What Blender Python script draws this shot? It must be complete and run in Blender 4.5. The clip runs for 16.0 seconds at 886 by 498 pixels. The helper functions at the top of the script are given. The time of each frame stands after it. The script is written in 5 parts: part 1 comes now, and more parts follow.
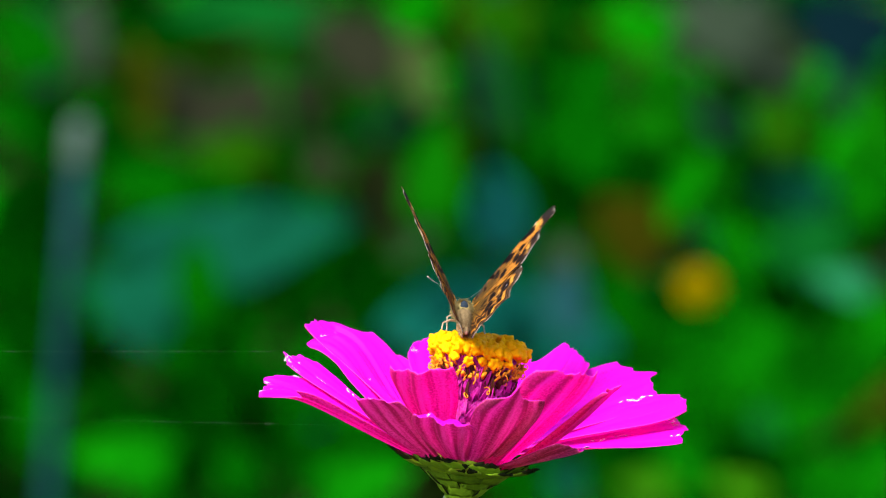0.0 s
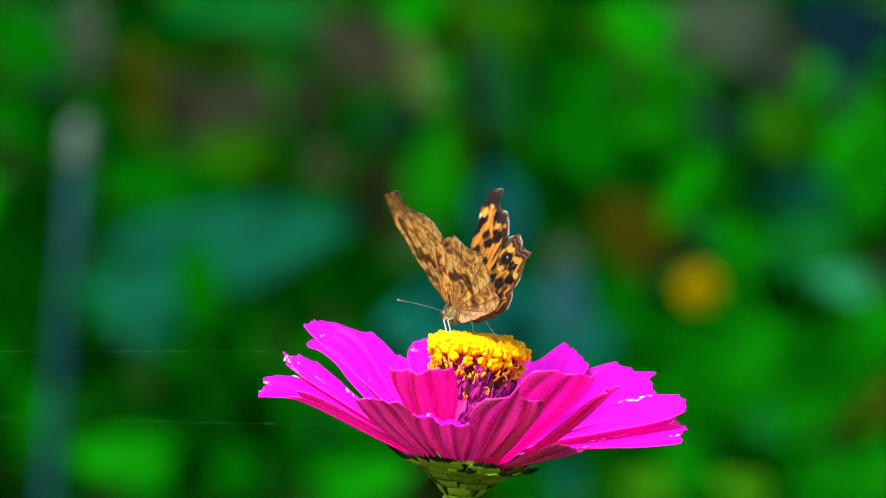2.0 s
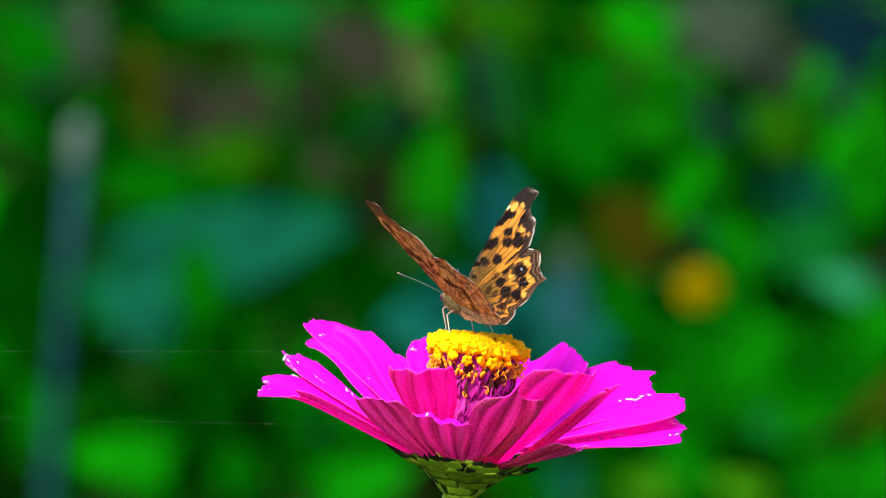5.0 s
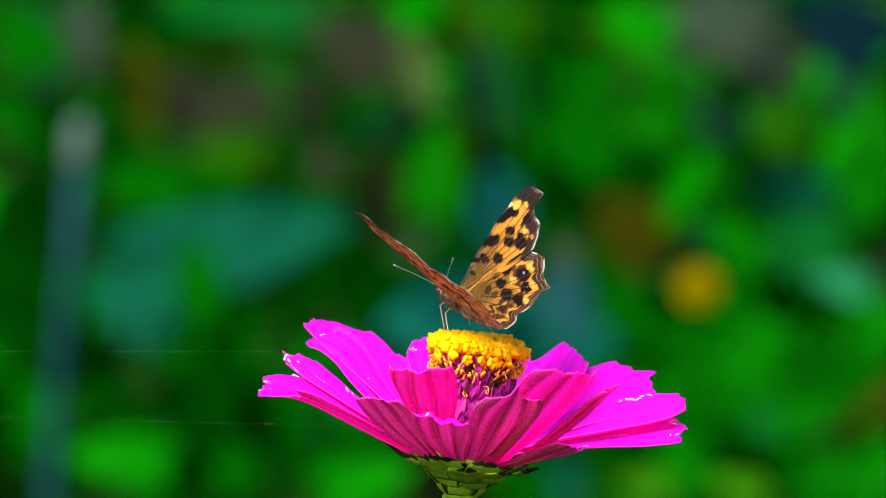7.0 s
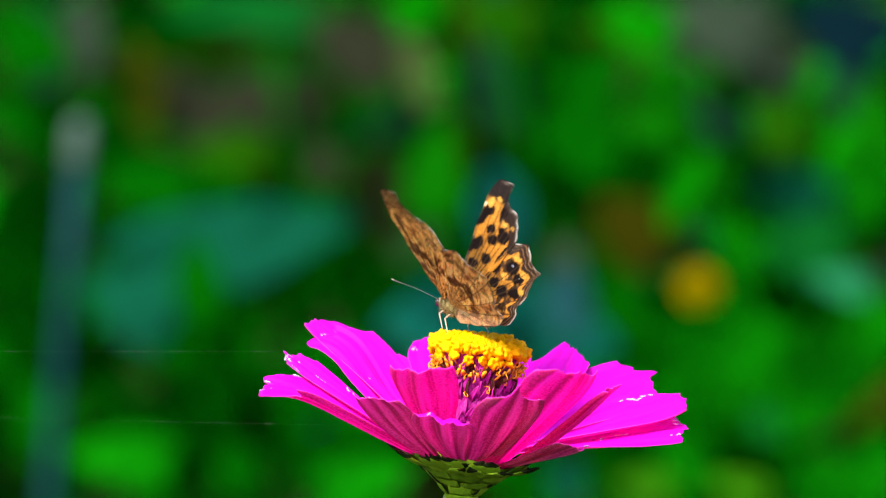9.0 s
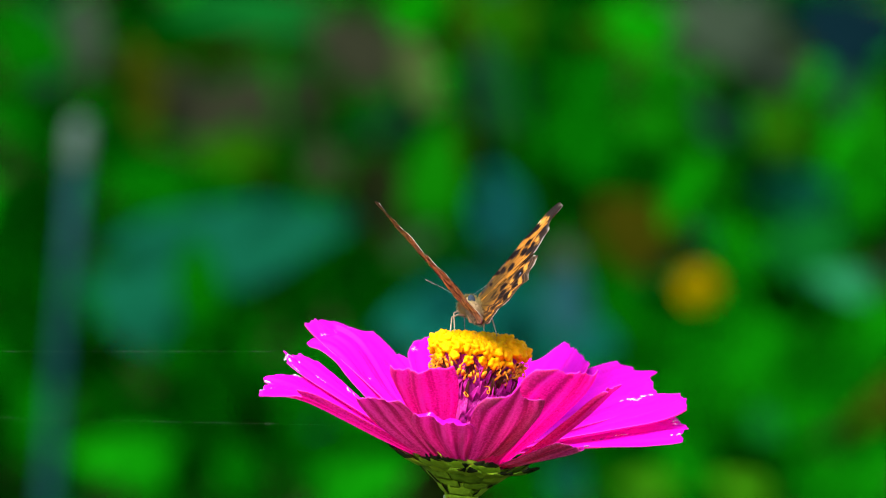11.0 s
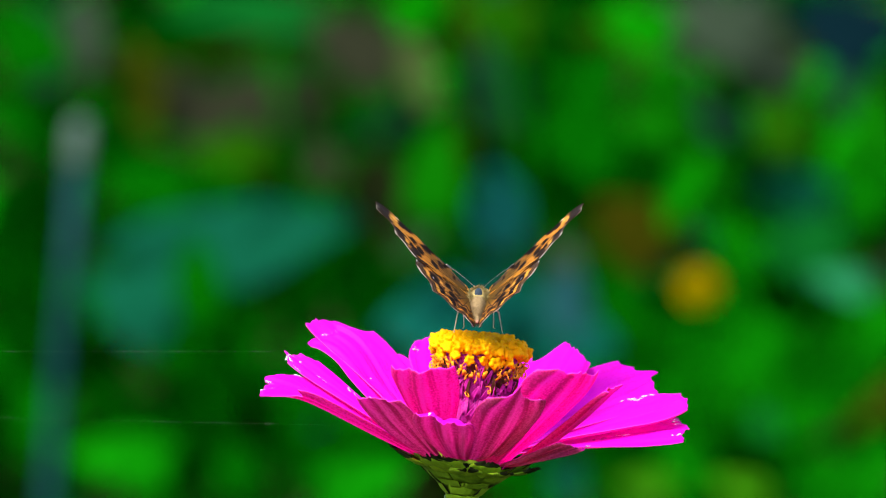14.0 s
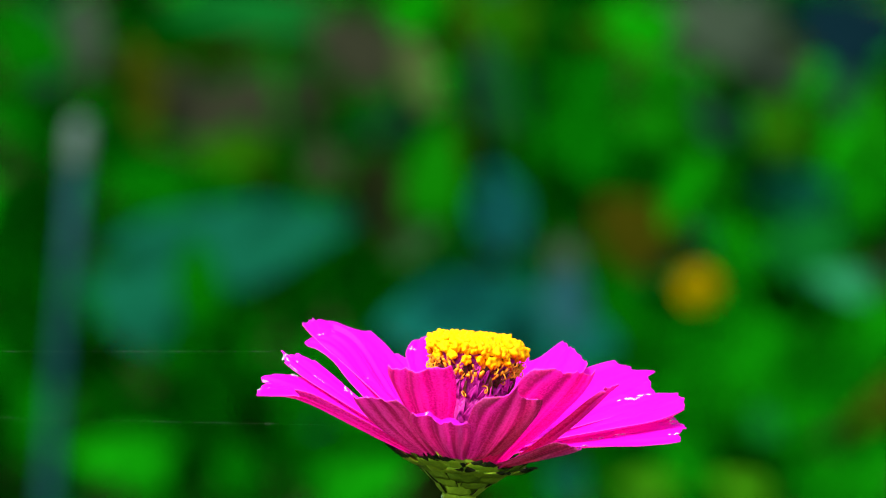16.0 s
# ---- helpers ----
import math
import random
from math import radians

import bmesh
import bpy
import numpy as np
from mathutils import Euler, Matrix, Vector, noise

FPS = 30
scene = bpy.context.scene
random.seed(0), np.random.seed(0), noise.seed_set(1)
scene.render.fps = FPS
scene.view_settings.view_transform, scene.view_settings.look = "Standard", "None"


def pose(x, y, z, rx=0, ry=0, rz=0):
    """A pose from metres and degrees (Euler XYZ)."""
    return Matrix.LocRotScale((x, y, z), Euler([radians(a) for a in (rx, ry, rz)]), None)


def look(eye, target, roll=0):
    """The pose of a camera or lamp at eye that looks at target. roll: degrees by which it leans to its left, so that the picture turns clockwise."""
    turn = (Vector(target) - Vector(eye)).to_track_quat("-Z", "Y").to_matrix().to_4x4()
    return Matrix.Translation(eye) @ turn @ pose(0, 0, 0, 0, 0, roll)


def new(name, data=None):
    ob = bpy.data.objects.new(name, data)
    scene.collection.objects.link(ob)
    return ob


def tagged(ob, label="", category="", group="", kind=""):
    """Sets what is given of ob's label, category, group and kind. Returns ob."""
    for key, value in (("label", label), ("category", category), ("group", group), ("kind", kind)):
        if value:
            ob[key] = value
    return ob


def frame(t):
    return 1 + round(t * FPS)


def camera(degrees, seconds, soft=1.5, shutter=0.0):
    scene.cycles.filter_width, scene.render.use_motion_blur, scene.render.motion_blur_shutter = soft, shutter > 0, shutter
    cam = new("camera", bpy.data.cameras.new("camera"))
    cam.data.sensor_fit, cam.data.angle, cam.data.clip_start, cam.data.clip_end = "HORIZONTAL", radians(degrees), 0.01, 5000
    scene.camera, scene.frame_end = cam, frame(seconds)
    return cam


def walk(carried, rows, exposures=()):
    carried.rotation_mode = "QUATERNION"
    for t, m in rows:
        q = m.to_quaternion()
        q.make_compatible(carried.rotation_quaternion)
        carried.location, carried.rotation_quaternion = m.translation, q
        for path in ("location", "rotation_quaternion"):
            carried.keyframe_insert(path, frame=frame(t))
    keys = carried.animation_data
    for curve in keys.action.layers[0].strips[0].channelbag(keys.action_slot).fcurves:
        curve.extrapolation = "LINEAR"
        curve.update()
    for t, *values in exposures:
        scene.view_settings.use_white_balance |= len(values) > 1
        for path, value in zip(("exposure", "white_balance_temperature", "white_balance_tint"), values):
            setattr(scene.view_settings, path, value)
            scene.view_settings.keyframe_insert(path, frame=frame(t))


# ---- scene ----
# ---- camera: a long lens on a stand, focused on the bloom ----
cam = camera(5.984, 16.0, soft=1.1, shutter=0.5)
cam.data.dof.use_dof = True
cam.data.dof.focus_distance = 1.492
cam.data.dof.aperture_fstop = 25.0
EYE, AIM = (-0.0042, -1.49116, 0.9665), (-0.0042, 0.00313, 0.83576)
walk(cam, [(0.0, look(EYE, AIM)), (16.0, look(EYE, AIM))])

# ---- sky, sun, exposure ----
world = bpy.data.worlds.new("sky")
scene.world = world
world.use_nodes = True
wn, wl = world.node_tree.nodes, world.node_tree.links
sky = wn.new("ShaderNodeTexSky")
sky.sky_type, sky.sun_disc = "NISHITA", False
sky.sun_elevation, sky.sun_rotation = radians(50), radians(212)
wn["Background"].inputs["Strength"].default_value = 0.15
wl.new(sky.outputs["Color"], wn["Background"].inputs["Color"])
sun = new("sun", bpy.data.lights.new("sun", "SUN"))
sun.data.energy, sun.data.angle, sun.data.color = 4.5, radians(28), (1.0, 0.95, 0.87)
sun.matrix_world = look((-0.34, -0.54, 0.77), (0, 0, 0))
scene.view_settings.exposure = 1.3

MM = 0.001
HEAD_Z = 0.8                                # height of the bloom's receptacle
HEAD = pose(0, 0, HEAD_Z, 0, 7, 0)          # the bloom leans a little


# ---- materials ----
def node_mat(name):
    m = bpy.data.materials.new(name)
    m.use_nodes = True
    return m, m.node_tree.nodes, m.node_tree.links


def plain(name, low, high, scale=400.0, rough=0.6, bump=0.2, gloss=0.5, through_light=0.0, stretch=(1, 1, 1), random_tint=0.0):
    """A surface between two colours, by noise at two scales, with relief; through_light: the share of light let through."""
    m, n, l = node_mat(name)
    b = n["Principled BSDF"]
    b.inputs["Roughness"].default_value, b.inputs["Specular IOR Level"].default_value = rough, gloss
    tc, mp = n.new("ShaderNodeTexCoord"), n.new("ShaderNodeMapping")
    mp.inputs["Scale"].default_value = stretch
    l.new(tc.outputs["Object"], mp.inputs["Vector"])
    big, fine = n.new("ShaderNodeTexNoise"), n.new("ShaderNodeTexNoise")
    big.inputs["Scale"].default_value, fine.inputs["Scale"].default_value = scale, scale * 6
    big.inputs["Detail"].default_value = 4
    for t in (big, fine):
        l.new(mp.outputs["Vector"], t.inputs["Vector"])
    both = n.new("ShaderNodeMix")
    both.inputs["Factor"].default_value = 0.35
    l.new(big.outputs["Fac"], both.inputs[2]), l.new(fine.outputs["Fac"], both.inputs[3])
    fac = both.outputs[0]
    if random_tint:
        info, add = n.new("ShaderNodeObjectInfo"), n.new("ShaderNodeMath")
        add.operation = "MULTIPLY_ADD"
        l.new(info.outputs["Random"], add.inputs[0])
        add.inputs[1].default_value = random_tint
        l.new(fac, add.inputs[2])
        fac = add.outputs[0]
    ramp = n.new("ShaderNodeValToRGB")
    ramp.color_ramp.elements[0].position, ramp.color_ramp.elements[1].position = 0.3, 0.7 + random_tint
    ramp.color_ramp.elements[0].color, ramp.color_ramp.elements[1].color = (*low, 1), (*high, 1)
    l.new(fac, ramp.inputs["Fac"]), l.new(ramp.outputs["Color"], b.inputs["Base Color"])
    if bump:
        bp = n.new("ShaderNodeBump")
        bp.inputs["Strength"].default_value, bp.inputs["Distance"].default_value = bump, 0.25 / scale
        l.new(both.outputs[0], bp.inputs["Height"]), l.new(bp.outputs["Normal"], b.inputs["Normal"])
    if through_light:
        tr, mx = n.new("ShaderNodeBsdfTranslucent"), n.new("ShaderNodeMixShader")
        mx.inputs["Fac"].default_value = through_light
        l.new(ramp.outputs["Color"], tr.inputs["Color"])
        l.new(b.outputs[0], mx.inputs[1]), l.new(tr.outputs[0], mx.inputs[2])
        l.new(mx.outputs[0], n["Material Output"].inputs["Surface"])
    return m


def petal_mat(name, low, high, vein, rough, gloss, through_light, ribs=0.0):
    """Petal skin: colour runs in streaks along the petal's length (UV), with a finer grain and ribs in relief."""
    m, n, l = node_mat(name)
    b = n["Principled BSDF"]
    b.inputs["Roughness"].default_value, b.inputs["Specular IOR Level"].default_value = rough, gloss
    uv, mp = n.new("ShaderNodeUVMap"), n.new("ShaderNodeMapping")
    mp.inputs["Scale"].default_value = (13, 1.3, 1)
    l.new(uv.outputs["UV"], mp.inputs["Vector"])
    streak, grain = n.new("ShaderNodeTexNoise"), n.new("ShaderNodeTexNoise")
    streak.inputs["Scale"].default_value, streak.inputs["Detail"].default_value = 1.0, 5
    l.new(mp.outputs["Vector"], streak.inputs["Vector"])
    tc = n.new("ShaderNodeTexCoord")
    l.new(tc.outputs["Object"], grain.inputs["Vector"])
    grain.inputs["Scale"].default_value, grain.inputs["Detail"].default_value = 2600, 3
    both = n.new("ShaderNodeMix")
    both.inputs["Factor"].default_value = 0.4
    l.new(streak.outputs["Fac"], both.inputs[2]), l.new(grain.outputs["Fac"], both.inputs[3])
    fac = both.outputs[0]
    if ribs:
        wav, add = n.new("ShaderNodeTexWave"), n.new("ShaderNodeMath")
        wav.bands_direction = "X"
        wav.inputs["Scale"].default_value, wav.inputs["Distortion"].default_value = 1.0, 1.2
        wav.inputs["Detail Scale"].default_value = 0.6
        l.new(uv.outputs["UV"], wav.inputs["Vector"])
        add.operation, add.inputs[1].default_value = "MULTIPLY_ADD", ribs
        l.new(wav.outputs["Fac"], add.inputs[0]), l.new(both.outputs[0], add.inputs[2])
        sub = n.new("ShaderNodeMath")
        sub.operation, sub.inputs[1].default_value = "SUBTRACT", ribs / 2
        l.new(add.outputs[0], sub.inputs[0])
        fac = sub.outputs[0]
    ramp = n.new("ShaderNodeValToRGB")
    e = ramp.color_ramp.elements
    e[0].position, e[0].color, e[1].position, e[1].color = 0.40, (*vein, 1), 0.62, (*high, 1)
    k = e.new(0.49)
    k.color = (*low, 1)
    l.new(fac, ramp.inputs["Fac"]), l.new(ramp.outputs["Color"], b.inputs["Base Color"])
    bp = n.new("ShaderNodeBump")
    bp.inputs["Strength"].default_value, bp.inputs["Distance"].default_value = 0.5, 0.00012
    l.new(both.outputs[0], bp.inputs["Height"]), l.new(bp.outputs["Normal"], b.inputs["Normal"])
    tr, mx = n.new("ShaderNodeBsdfTranslucent"), n.new("ShaderNodeMixShader")
    mx.inputs["Fac"].default_value = through_light
    l.new(ramp.outputs["Color"], tr.inputs["Color"])
    l.new(b.outputs[0], mx.inputs[1]), l.new(tr.outputs[0], mx.inputs[2])
    l.new(mx.outputs[0], n["Material Output"].inputs["Surface"])
    return m


def wing_mat(name, through_light):
    """Wing scales: the colours of the wing's pattern, powdery, with a fine shingled relief."""
    m, n, l = node_mat(name)
    b = n["Principled BSDF"]
    b.inputs["Roughness"].default_value, b.inputs["Specular IOR Level"].default_value = 0.85, 0.04
    at, tc, grain = n.new("ShaderNodeVertexColor"), n.new("ShaderNodeTexCoord"), n.new("ShaderNodeTexNoise")
    at.layer_name = "pattern"
    l.new(tc.outputs["Object"], grain.inputs["Vector"])
    grain.inputs["Scale"].default_value, grain.inputs["Detail"].default_value = 3000, 5
    mix = n.new("ShaderNodeMix")
    mix.data_type, mix.blend_type = "RGBA", "OVERLAY"
    mix.inputs["Factor"].default_value = 0.85
    l.new(at.outputs["Color"], mix.inputs[6]), l.new(grain.outputs["Fac"], mix.inputs[7])
    l.new(mix.outputs[2], b.inputs["Base Color"])
    bp = n.new("ShaderNodeBump")
    bp.inputs["Strength"].default_value, bp.inputs["Distance"].default_value = 0.3, 0.00006
    l.new(grain.outputs["Fac"], bp.inputs["Height"]), l.new(bp.outputs["Normal"], b.inputs["Normal"])
    tr, mx = n.new("ShaderNodeBsdfTranslucent"), n.new("ShaderNodeMixShader")
    mx.inputs["Fac"].default_value = through_light
    shine = n.new("ShaderNodeGamma")      # the thin membrane lets through a paler light than the scales reflect
    shine.inputs["Gamma"].default_value = 0.72
    l.new(mix.outputs[2], shine.inputs["Color"]), l.new(shine.outputs["Color"], tr.inputs["Color"])
    l.new(b.outputs[0], mx.inputs[1]), l.new(tr.outputs[0], mx.inputs[2])
    l.new(mx.outputs[0], n["Material Output"].inputs["Surface"])
    return m


PETAL_TOP = petal_mat("petal_top", (0.92, 0.007, 0.84), (0.94, 0.011, 0.88), (0.87, 0.004, 0.70), 0.5, 0.10, 0.62)
PETAL_UNDER = petal_mat("petal_underside", (0.96, 0.044, 0.33), (0.98, 0.11, 0.48), (0.69, 0.034, 0.17), 0.6, 0.3, 0.72, 0.12)
# duller underside for petals under others, their shade put into the colour
PETAL_UNDER_SHADED = petal_mat("petal_underside_dull", (0.60, 0.085, 0.20), (0.80, 0.19, 0.36), (0.34, 0.045, 0.085), 0.6, 0.3, 0.55, 0.16)
PETAL_RIM = plain("petal_rim_rosy", (0.78, 0.02, 0.40), (0.88, 0.05, 0.58), 1500, 0.6, 0.2, gloss=0.2, through_light=0.4)
BRACT = plain("bract_green", (0.022, 0.080, 0.002), (0.33, 0.52, 0.016), 220, 0.6, 0.4, gloss=0.12, random_tint=0.35)
BRACT_RIM = plain("bract_rim_dark", (0.004, 0.007, 0.002), (0.028, 0.035, 0.008), 900, 0.8, 0.5, gloss=0.05)
STEM = plain("stem_green", (0.075, 0.145, 0.010), (0.19, 0.28, 0.024), 500, 0.5, 0.4, stretch=(1, 1, 0.15))
YELLOW = plain("floret_yellow", (0.82, 0.34, 0.0), (0.96, 0.54, 0.0), 700, 0.6, 0.3, gloss=0.06, through_light=0.3, random_tint=0.25)
ORANGE = plain("style_orange", (0.46, 0.12, 0.003), (0.88, 0.34, 0.010), 700, 0.5, 0.3, gloss=0.2, random_tint=0.3)
CHAFF = plain("chaff_purple", (0.26, 0.004, 0.13), (0.80, 0.035, 0.48), 600, 0.5, 0.5, gloss=0.25, through_light=0.3, random_tint=0.35)
CHAFF_DARK = plain("chaff_tip_dark", (0.015, 0.005, 0.004), (0.13, 0.03, 0.012), 900, 0.8, 0.4, gloss=0.1, random_tint=0.3)
# darker copy of the chaff for the core: painted shade between the scales
CHAFF_SHADE = plain("chaff_shaded_purple", (0.16, 0.004, 0.08), (0.50, 0.02, 0.26), 900, 0.8, 0.6, gloss=0.1)
# clear white beads, added to stand in for highlights on the petals
GLINT = plain("dew_water", (0.9, 0.9, 0.9), (1.0, 1.0, 1.0), 200, 0.08, 0.0)
GLINT.node_tree.nodes["Principled BSDF"].inputs["Transmission Weight"].default_value = 0.75
GLINT.node_tree.nodes["Principled BSDF"].inputs["IOR"].default_value = 1.33
WING_TOP, WING_UNDER = wing_mat("wing_upper_scales", 0.36), wing_mat("wing_under_scales", 0.60)
FUR = plain("body_fur_olive", (0.10, 0.075, 0.020), (0.38, 0.28, 0.090), 1800, 0.85, 0.8)
FUR_TAN = plain("belly_fur_tan", (0.10, 0.064, 0.025), (0.30, 0.200, 0.085), 1800, 0.85, 0.8)
THORAX_BLUE = plain("thorax_slate_blue", (0.007, 0.012, 0.017), (0.032, 0.046, 0.064), 1500, 0.7, 0.5, gloss=0.06)
TIP_RED = plain("abdomen_tip_reddish", (0.16, 0.05, 0.03), (0.36, 0.18, 0.12), 1500, 0.7, 0.5)
LEG = plain("leg_cream", (0.24, 0.17, 0.10), (0.46, 0.37, 0.26), 1500, 0.5, 0.3)
EYE_BROWN = plain("compound_eye_brown", (0.02, 0.01, 0.006), (0.06, 0.03, 0.015), 3000, 0.25, 0.3)
ANTENNA = plain("antenna_grey", (0.05, 0.05, 0.035), (0.20, 0.20, 0.15), 3000, 0.5, 0.3)
CLUB = plain("antenna_club_dark", (0.01, 0.01, 0.008), (0.04, 0.035, 0.02), 3000, 0.5, 0.2)
SILK = plain("spider_silk", (0.10, 0.12, 0.10), (0.20, 0.22, 0.20), 100, 0.3, 0.0, gloss=0.3)
# green leaves with the sky's reflection mixed into the colour as blue
LEAF_SKY = plain("leaf_blue_green", (0.0010, 0.0350, 0.0150), (0.0033, 0.0620, 0.0310), 18, 0.5, 0.3, gloss=0.0, through_light=0.1)
# one leaf green in three steps: sunlight and shade are in the colour
LEAF_SUNLIT = plain("leaf_bright_green", (0.0008, 0.0820, 0.0004), (0.0025, 0.1400, 0.0008), 22, 0.6, 0.3, gloss=0.0, through_light=0.25)
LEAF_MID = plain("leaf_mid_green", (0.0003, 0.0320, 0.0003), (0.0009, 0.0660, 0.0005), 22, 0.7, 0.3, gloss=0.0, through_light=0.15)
LEAF_SHADED = plain("leaf_dark_green", (0.0001, 0.0088, 0.0001), (0.0003, 0.0242, 0.0003), 22, 0.7, 0.3, gloss=0.0, through_light=0.1)
LEAF_OLIVE = plain("leaf_yellowing_olive", (0.0110, 0.0170, 0.0007), (0.0270, 0.0370, 0.0016), 25, 0.7, 0.3, gloss=0.0, through_light=0.15)
LEAF_DRY = plain("leaf_dry_brown", (0.0070, 0.0085, 0.0042), (0.0180, 0.0200, 0.0110), 25, 0.8, 0.4, gloss=0.0)
LEAF_PALE = plain("leaf_pale_green", (0.0055, 0.0300, 0.0060), (0.0170, 0.0520, 0.0150), 25, 0.7, 0.3, gloss=0.0, through_light=0.1)
RUST = plain("bloom_withered_rust", (0.0090, 0.0110, 0.0004), (0.0200, 0.0190, 0.0008), 60, 0.8, 0.4, gloss=0.0)
YELLOW_FAR = plain("marigold_yellow", (0.1150, 0.0800, 0.0000), (0.1700, 0.1200, 0.0000), 60, 0.6, 0.3, gloss=0.0)
STAKE = plain("stake_weathered_grey", (0.0025, 0.0180, 0.0240), (0.0090, 0.0390, 0.0460), 30, 0.5, 0.3, gloss=0.02, stretch=(1, 1, 0.2))
STAKE_CAP = plain("stake_cap_pale", (0.0360, 0.0620, 0.0500), (0.0680, 0.0960, 0.0800), 60, 0.5, 0.3, gloss=0.05)
SOIL = plain("garden_soil", (0.006, 0.008, 0.003), (0.022, 0.022, 0.010), 9, 0.95, 0.8, gloss=0.0)


# ---- mesh helpers ----
def part(name, bm, material, parent, label="", smooth=True):
    me = bpy.data.meshes.new(name)
    bm.normal_update()
    bm.to_mesh(me)
    bm.free()
    for m in (material if isinstance(material, (list, tuple)) else (material,)):
        me.materials.append(m)
    if smooth:
        me.polygons.foreach_set("use_smooth", [True] * len(me.polygons))
    ob = new(name, me)
    ob.parent = parent
    return tagged(ob, label)


def again(ob, m, parent):
    """One more piece on the same mesh, at the pose m in its parent's space."""
    o = new(ob.name.split(".")[0], ob.data)
    o.parent, o.matrix_basis = parent, m
    return o


def thing(name, label, category, group="", at=(0, 0, 0)):
    ob = new(name)
    ob.empty_display_size, ob.location = 0.005, at
    return tagged(ob, label, category, group)


def tube(bm, pts, radii, sides=8, mat=0):
    """A round bar along pts, closed at both ends."""
    pts = [Vector(p) for p in pts]
    rings, side = [], None
    for i, p in enumerate(pts):
        d = (pts[min(i + 1, len(pts) - 1)] - pts[max(i - 1, 0)]).normalized()
        side = d.orthogonal().normalized() if side is None else (side - d * side.dot(d)).normalized()
        up = d.cross(side)
        r = radii[i] if isinstance(radii, (list, tuple)) else radii
        rings.append([bm.verts.new(p + (side * math.cos(k * math.tau / sides) + up * math.sin(k * math.tau / sides)) * r) for k in range(sides)])
    for a, b in zip(rings, rings[1:]):
        for k in range(sides):
            bm.faces.new((a[k], a[(k + 1) % sides], b[(k + 1) % sides], b[k])).material_index = mat
    bm.faces.new(rings[0][::-1]).material_index = mat
    bm.faces.new(rings[-1]).material_index = mat


def turned(bm, profile, sides=32, wobble=0.0, squash=(1, 1)):
    """A turned body from (radius, z) pairs, from its foot to its top."""
    rings = []
    for j, (r, z) in enumerate(profile):
        ring = []
        for k in range(sides):
            a = k * math.tau / sides
            w = 1 + wobble * noise.noise(Vector((math.cos(a) * 2, math.sin(a) * 2, j * 0.7)))
            ring.append(bm.verts.new((r * w * math.cos(a) * squash[0], r * w * math.sin(a) * squash[1], z)))
        rings.append(ring)
    for a, b in zip(rings, rings[1:]):
        for k in range(sides):
            bm.faces.new((a[k], a[(k + 1) % sides], b[(k + 1) % sides], b[k]))
    bm.faces.new(rings[0][::-1]), bm.faces.new(rings[-1])


def sheet(bm, grid, thick, rim_slot=0):
    """A thin skin with an upper (slot 0) and a lower face (slot 1), closed round its rim. grid: rows of points."""
    nu, nv = len(grid), len(grid[0])
    norm = [[None] * nv for _ in range(nu)]
    for i in range(nu):
        for j in range(nv):
            du = grid[min(i + 1, nu - 1)][j] - grid[max(i - 1, 0)][j]
            dv = grid[i][min(j + 1, nv - 1)] - grid[i][max(j - 1, 0)]
            norm[i][j] = dv.cross(du).normalized()
    top = [[bm.verts.new(grid[i][j] + norm[i][j] * thick / 2) for j in range(nv)] for i in range(nu)]
    low = [[bm.verts.new(grid[i][j] - norm[i][j] * thick / 2) for j in range(nv)] for i in range(nu)]
    lay = bm.loops.layers.uv.verify()

    def quad(vs, ids, mat):
        f = bm.faces.new(vs)
        f.material_index = mat
        for lp, (i, j) in zip(f.loops, ids):
            lp[lay].uv = (j / (nv - 1), i / (nu - 1))
    for i in range(nu - 1):
        for j in range(nv - 1):
            ids = [(i, j), (i, j + 1), (i + 1, j + 1), (i + 1, j)]
            quad([top[a][b] for a, b in ids], ids, 0)
            quad([low[a][b] for a, b in ids[::-1]], ids[::-1], 1)
    rim = [(i, 0) for i in range(nu)] + [(nu - 1, j) for j in range(1, nv)] + [(i, nv - 1) for i in range(nu - 2, -1, -1)] + [(0, j) for j in range(nv - 2, 0, -1)]
    for a, b in zip(rim, rim[1:] + rim[:1]):
        quad([top[a[0]][a[1]], low[a[0]][a[1]], low[b[0]][b[1]], top[b[0]][b[1]]][::-1], [a, a, b, b][::-1], rim_slot)
    return top, low


# ---- ground ----
def ground_sheet():
    bm = bmesh.new()
    n = 60
    xs = [math.copysign(abs(s) ** 5 * 1500 + abs(s) * 4, s) for s in (2 * i / n - 1 for i in range(n + 1))]
    vs = [[bm.verts.new((x, y + 1.5, (0.03 * noise.noise(Vector((x * 1.3, y * 1.3, 0))) - 0.02) if abs(x) + abs(y) < 12 else -0.02)) for x in xs] for y in xs]
    for a, b in zip(vs, vs[1:]):
        for k in range(n):
            bm.faces.new((a[k], a[k + 1], b[k + 1], b[k]))
    ob = part("ground", bm, SOIL, None)
    tagged(ob, "dark bare garden soil between the plants", "ground", kind="structure")


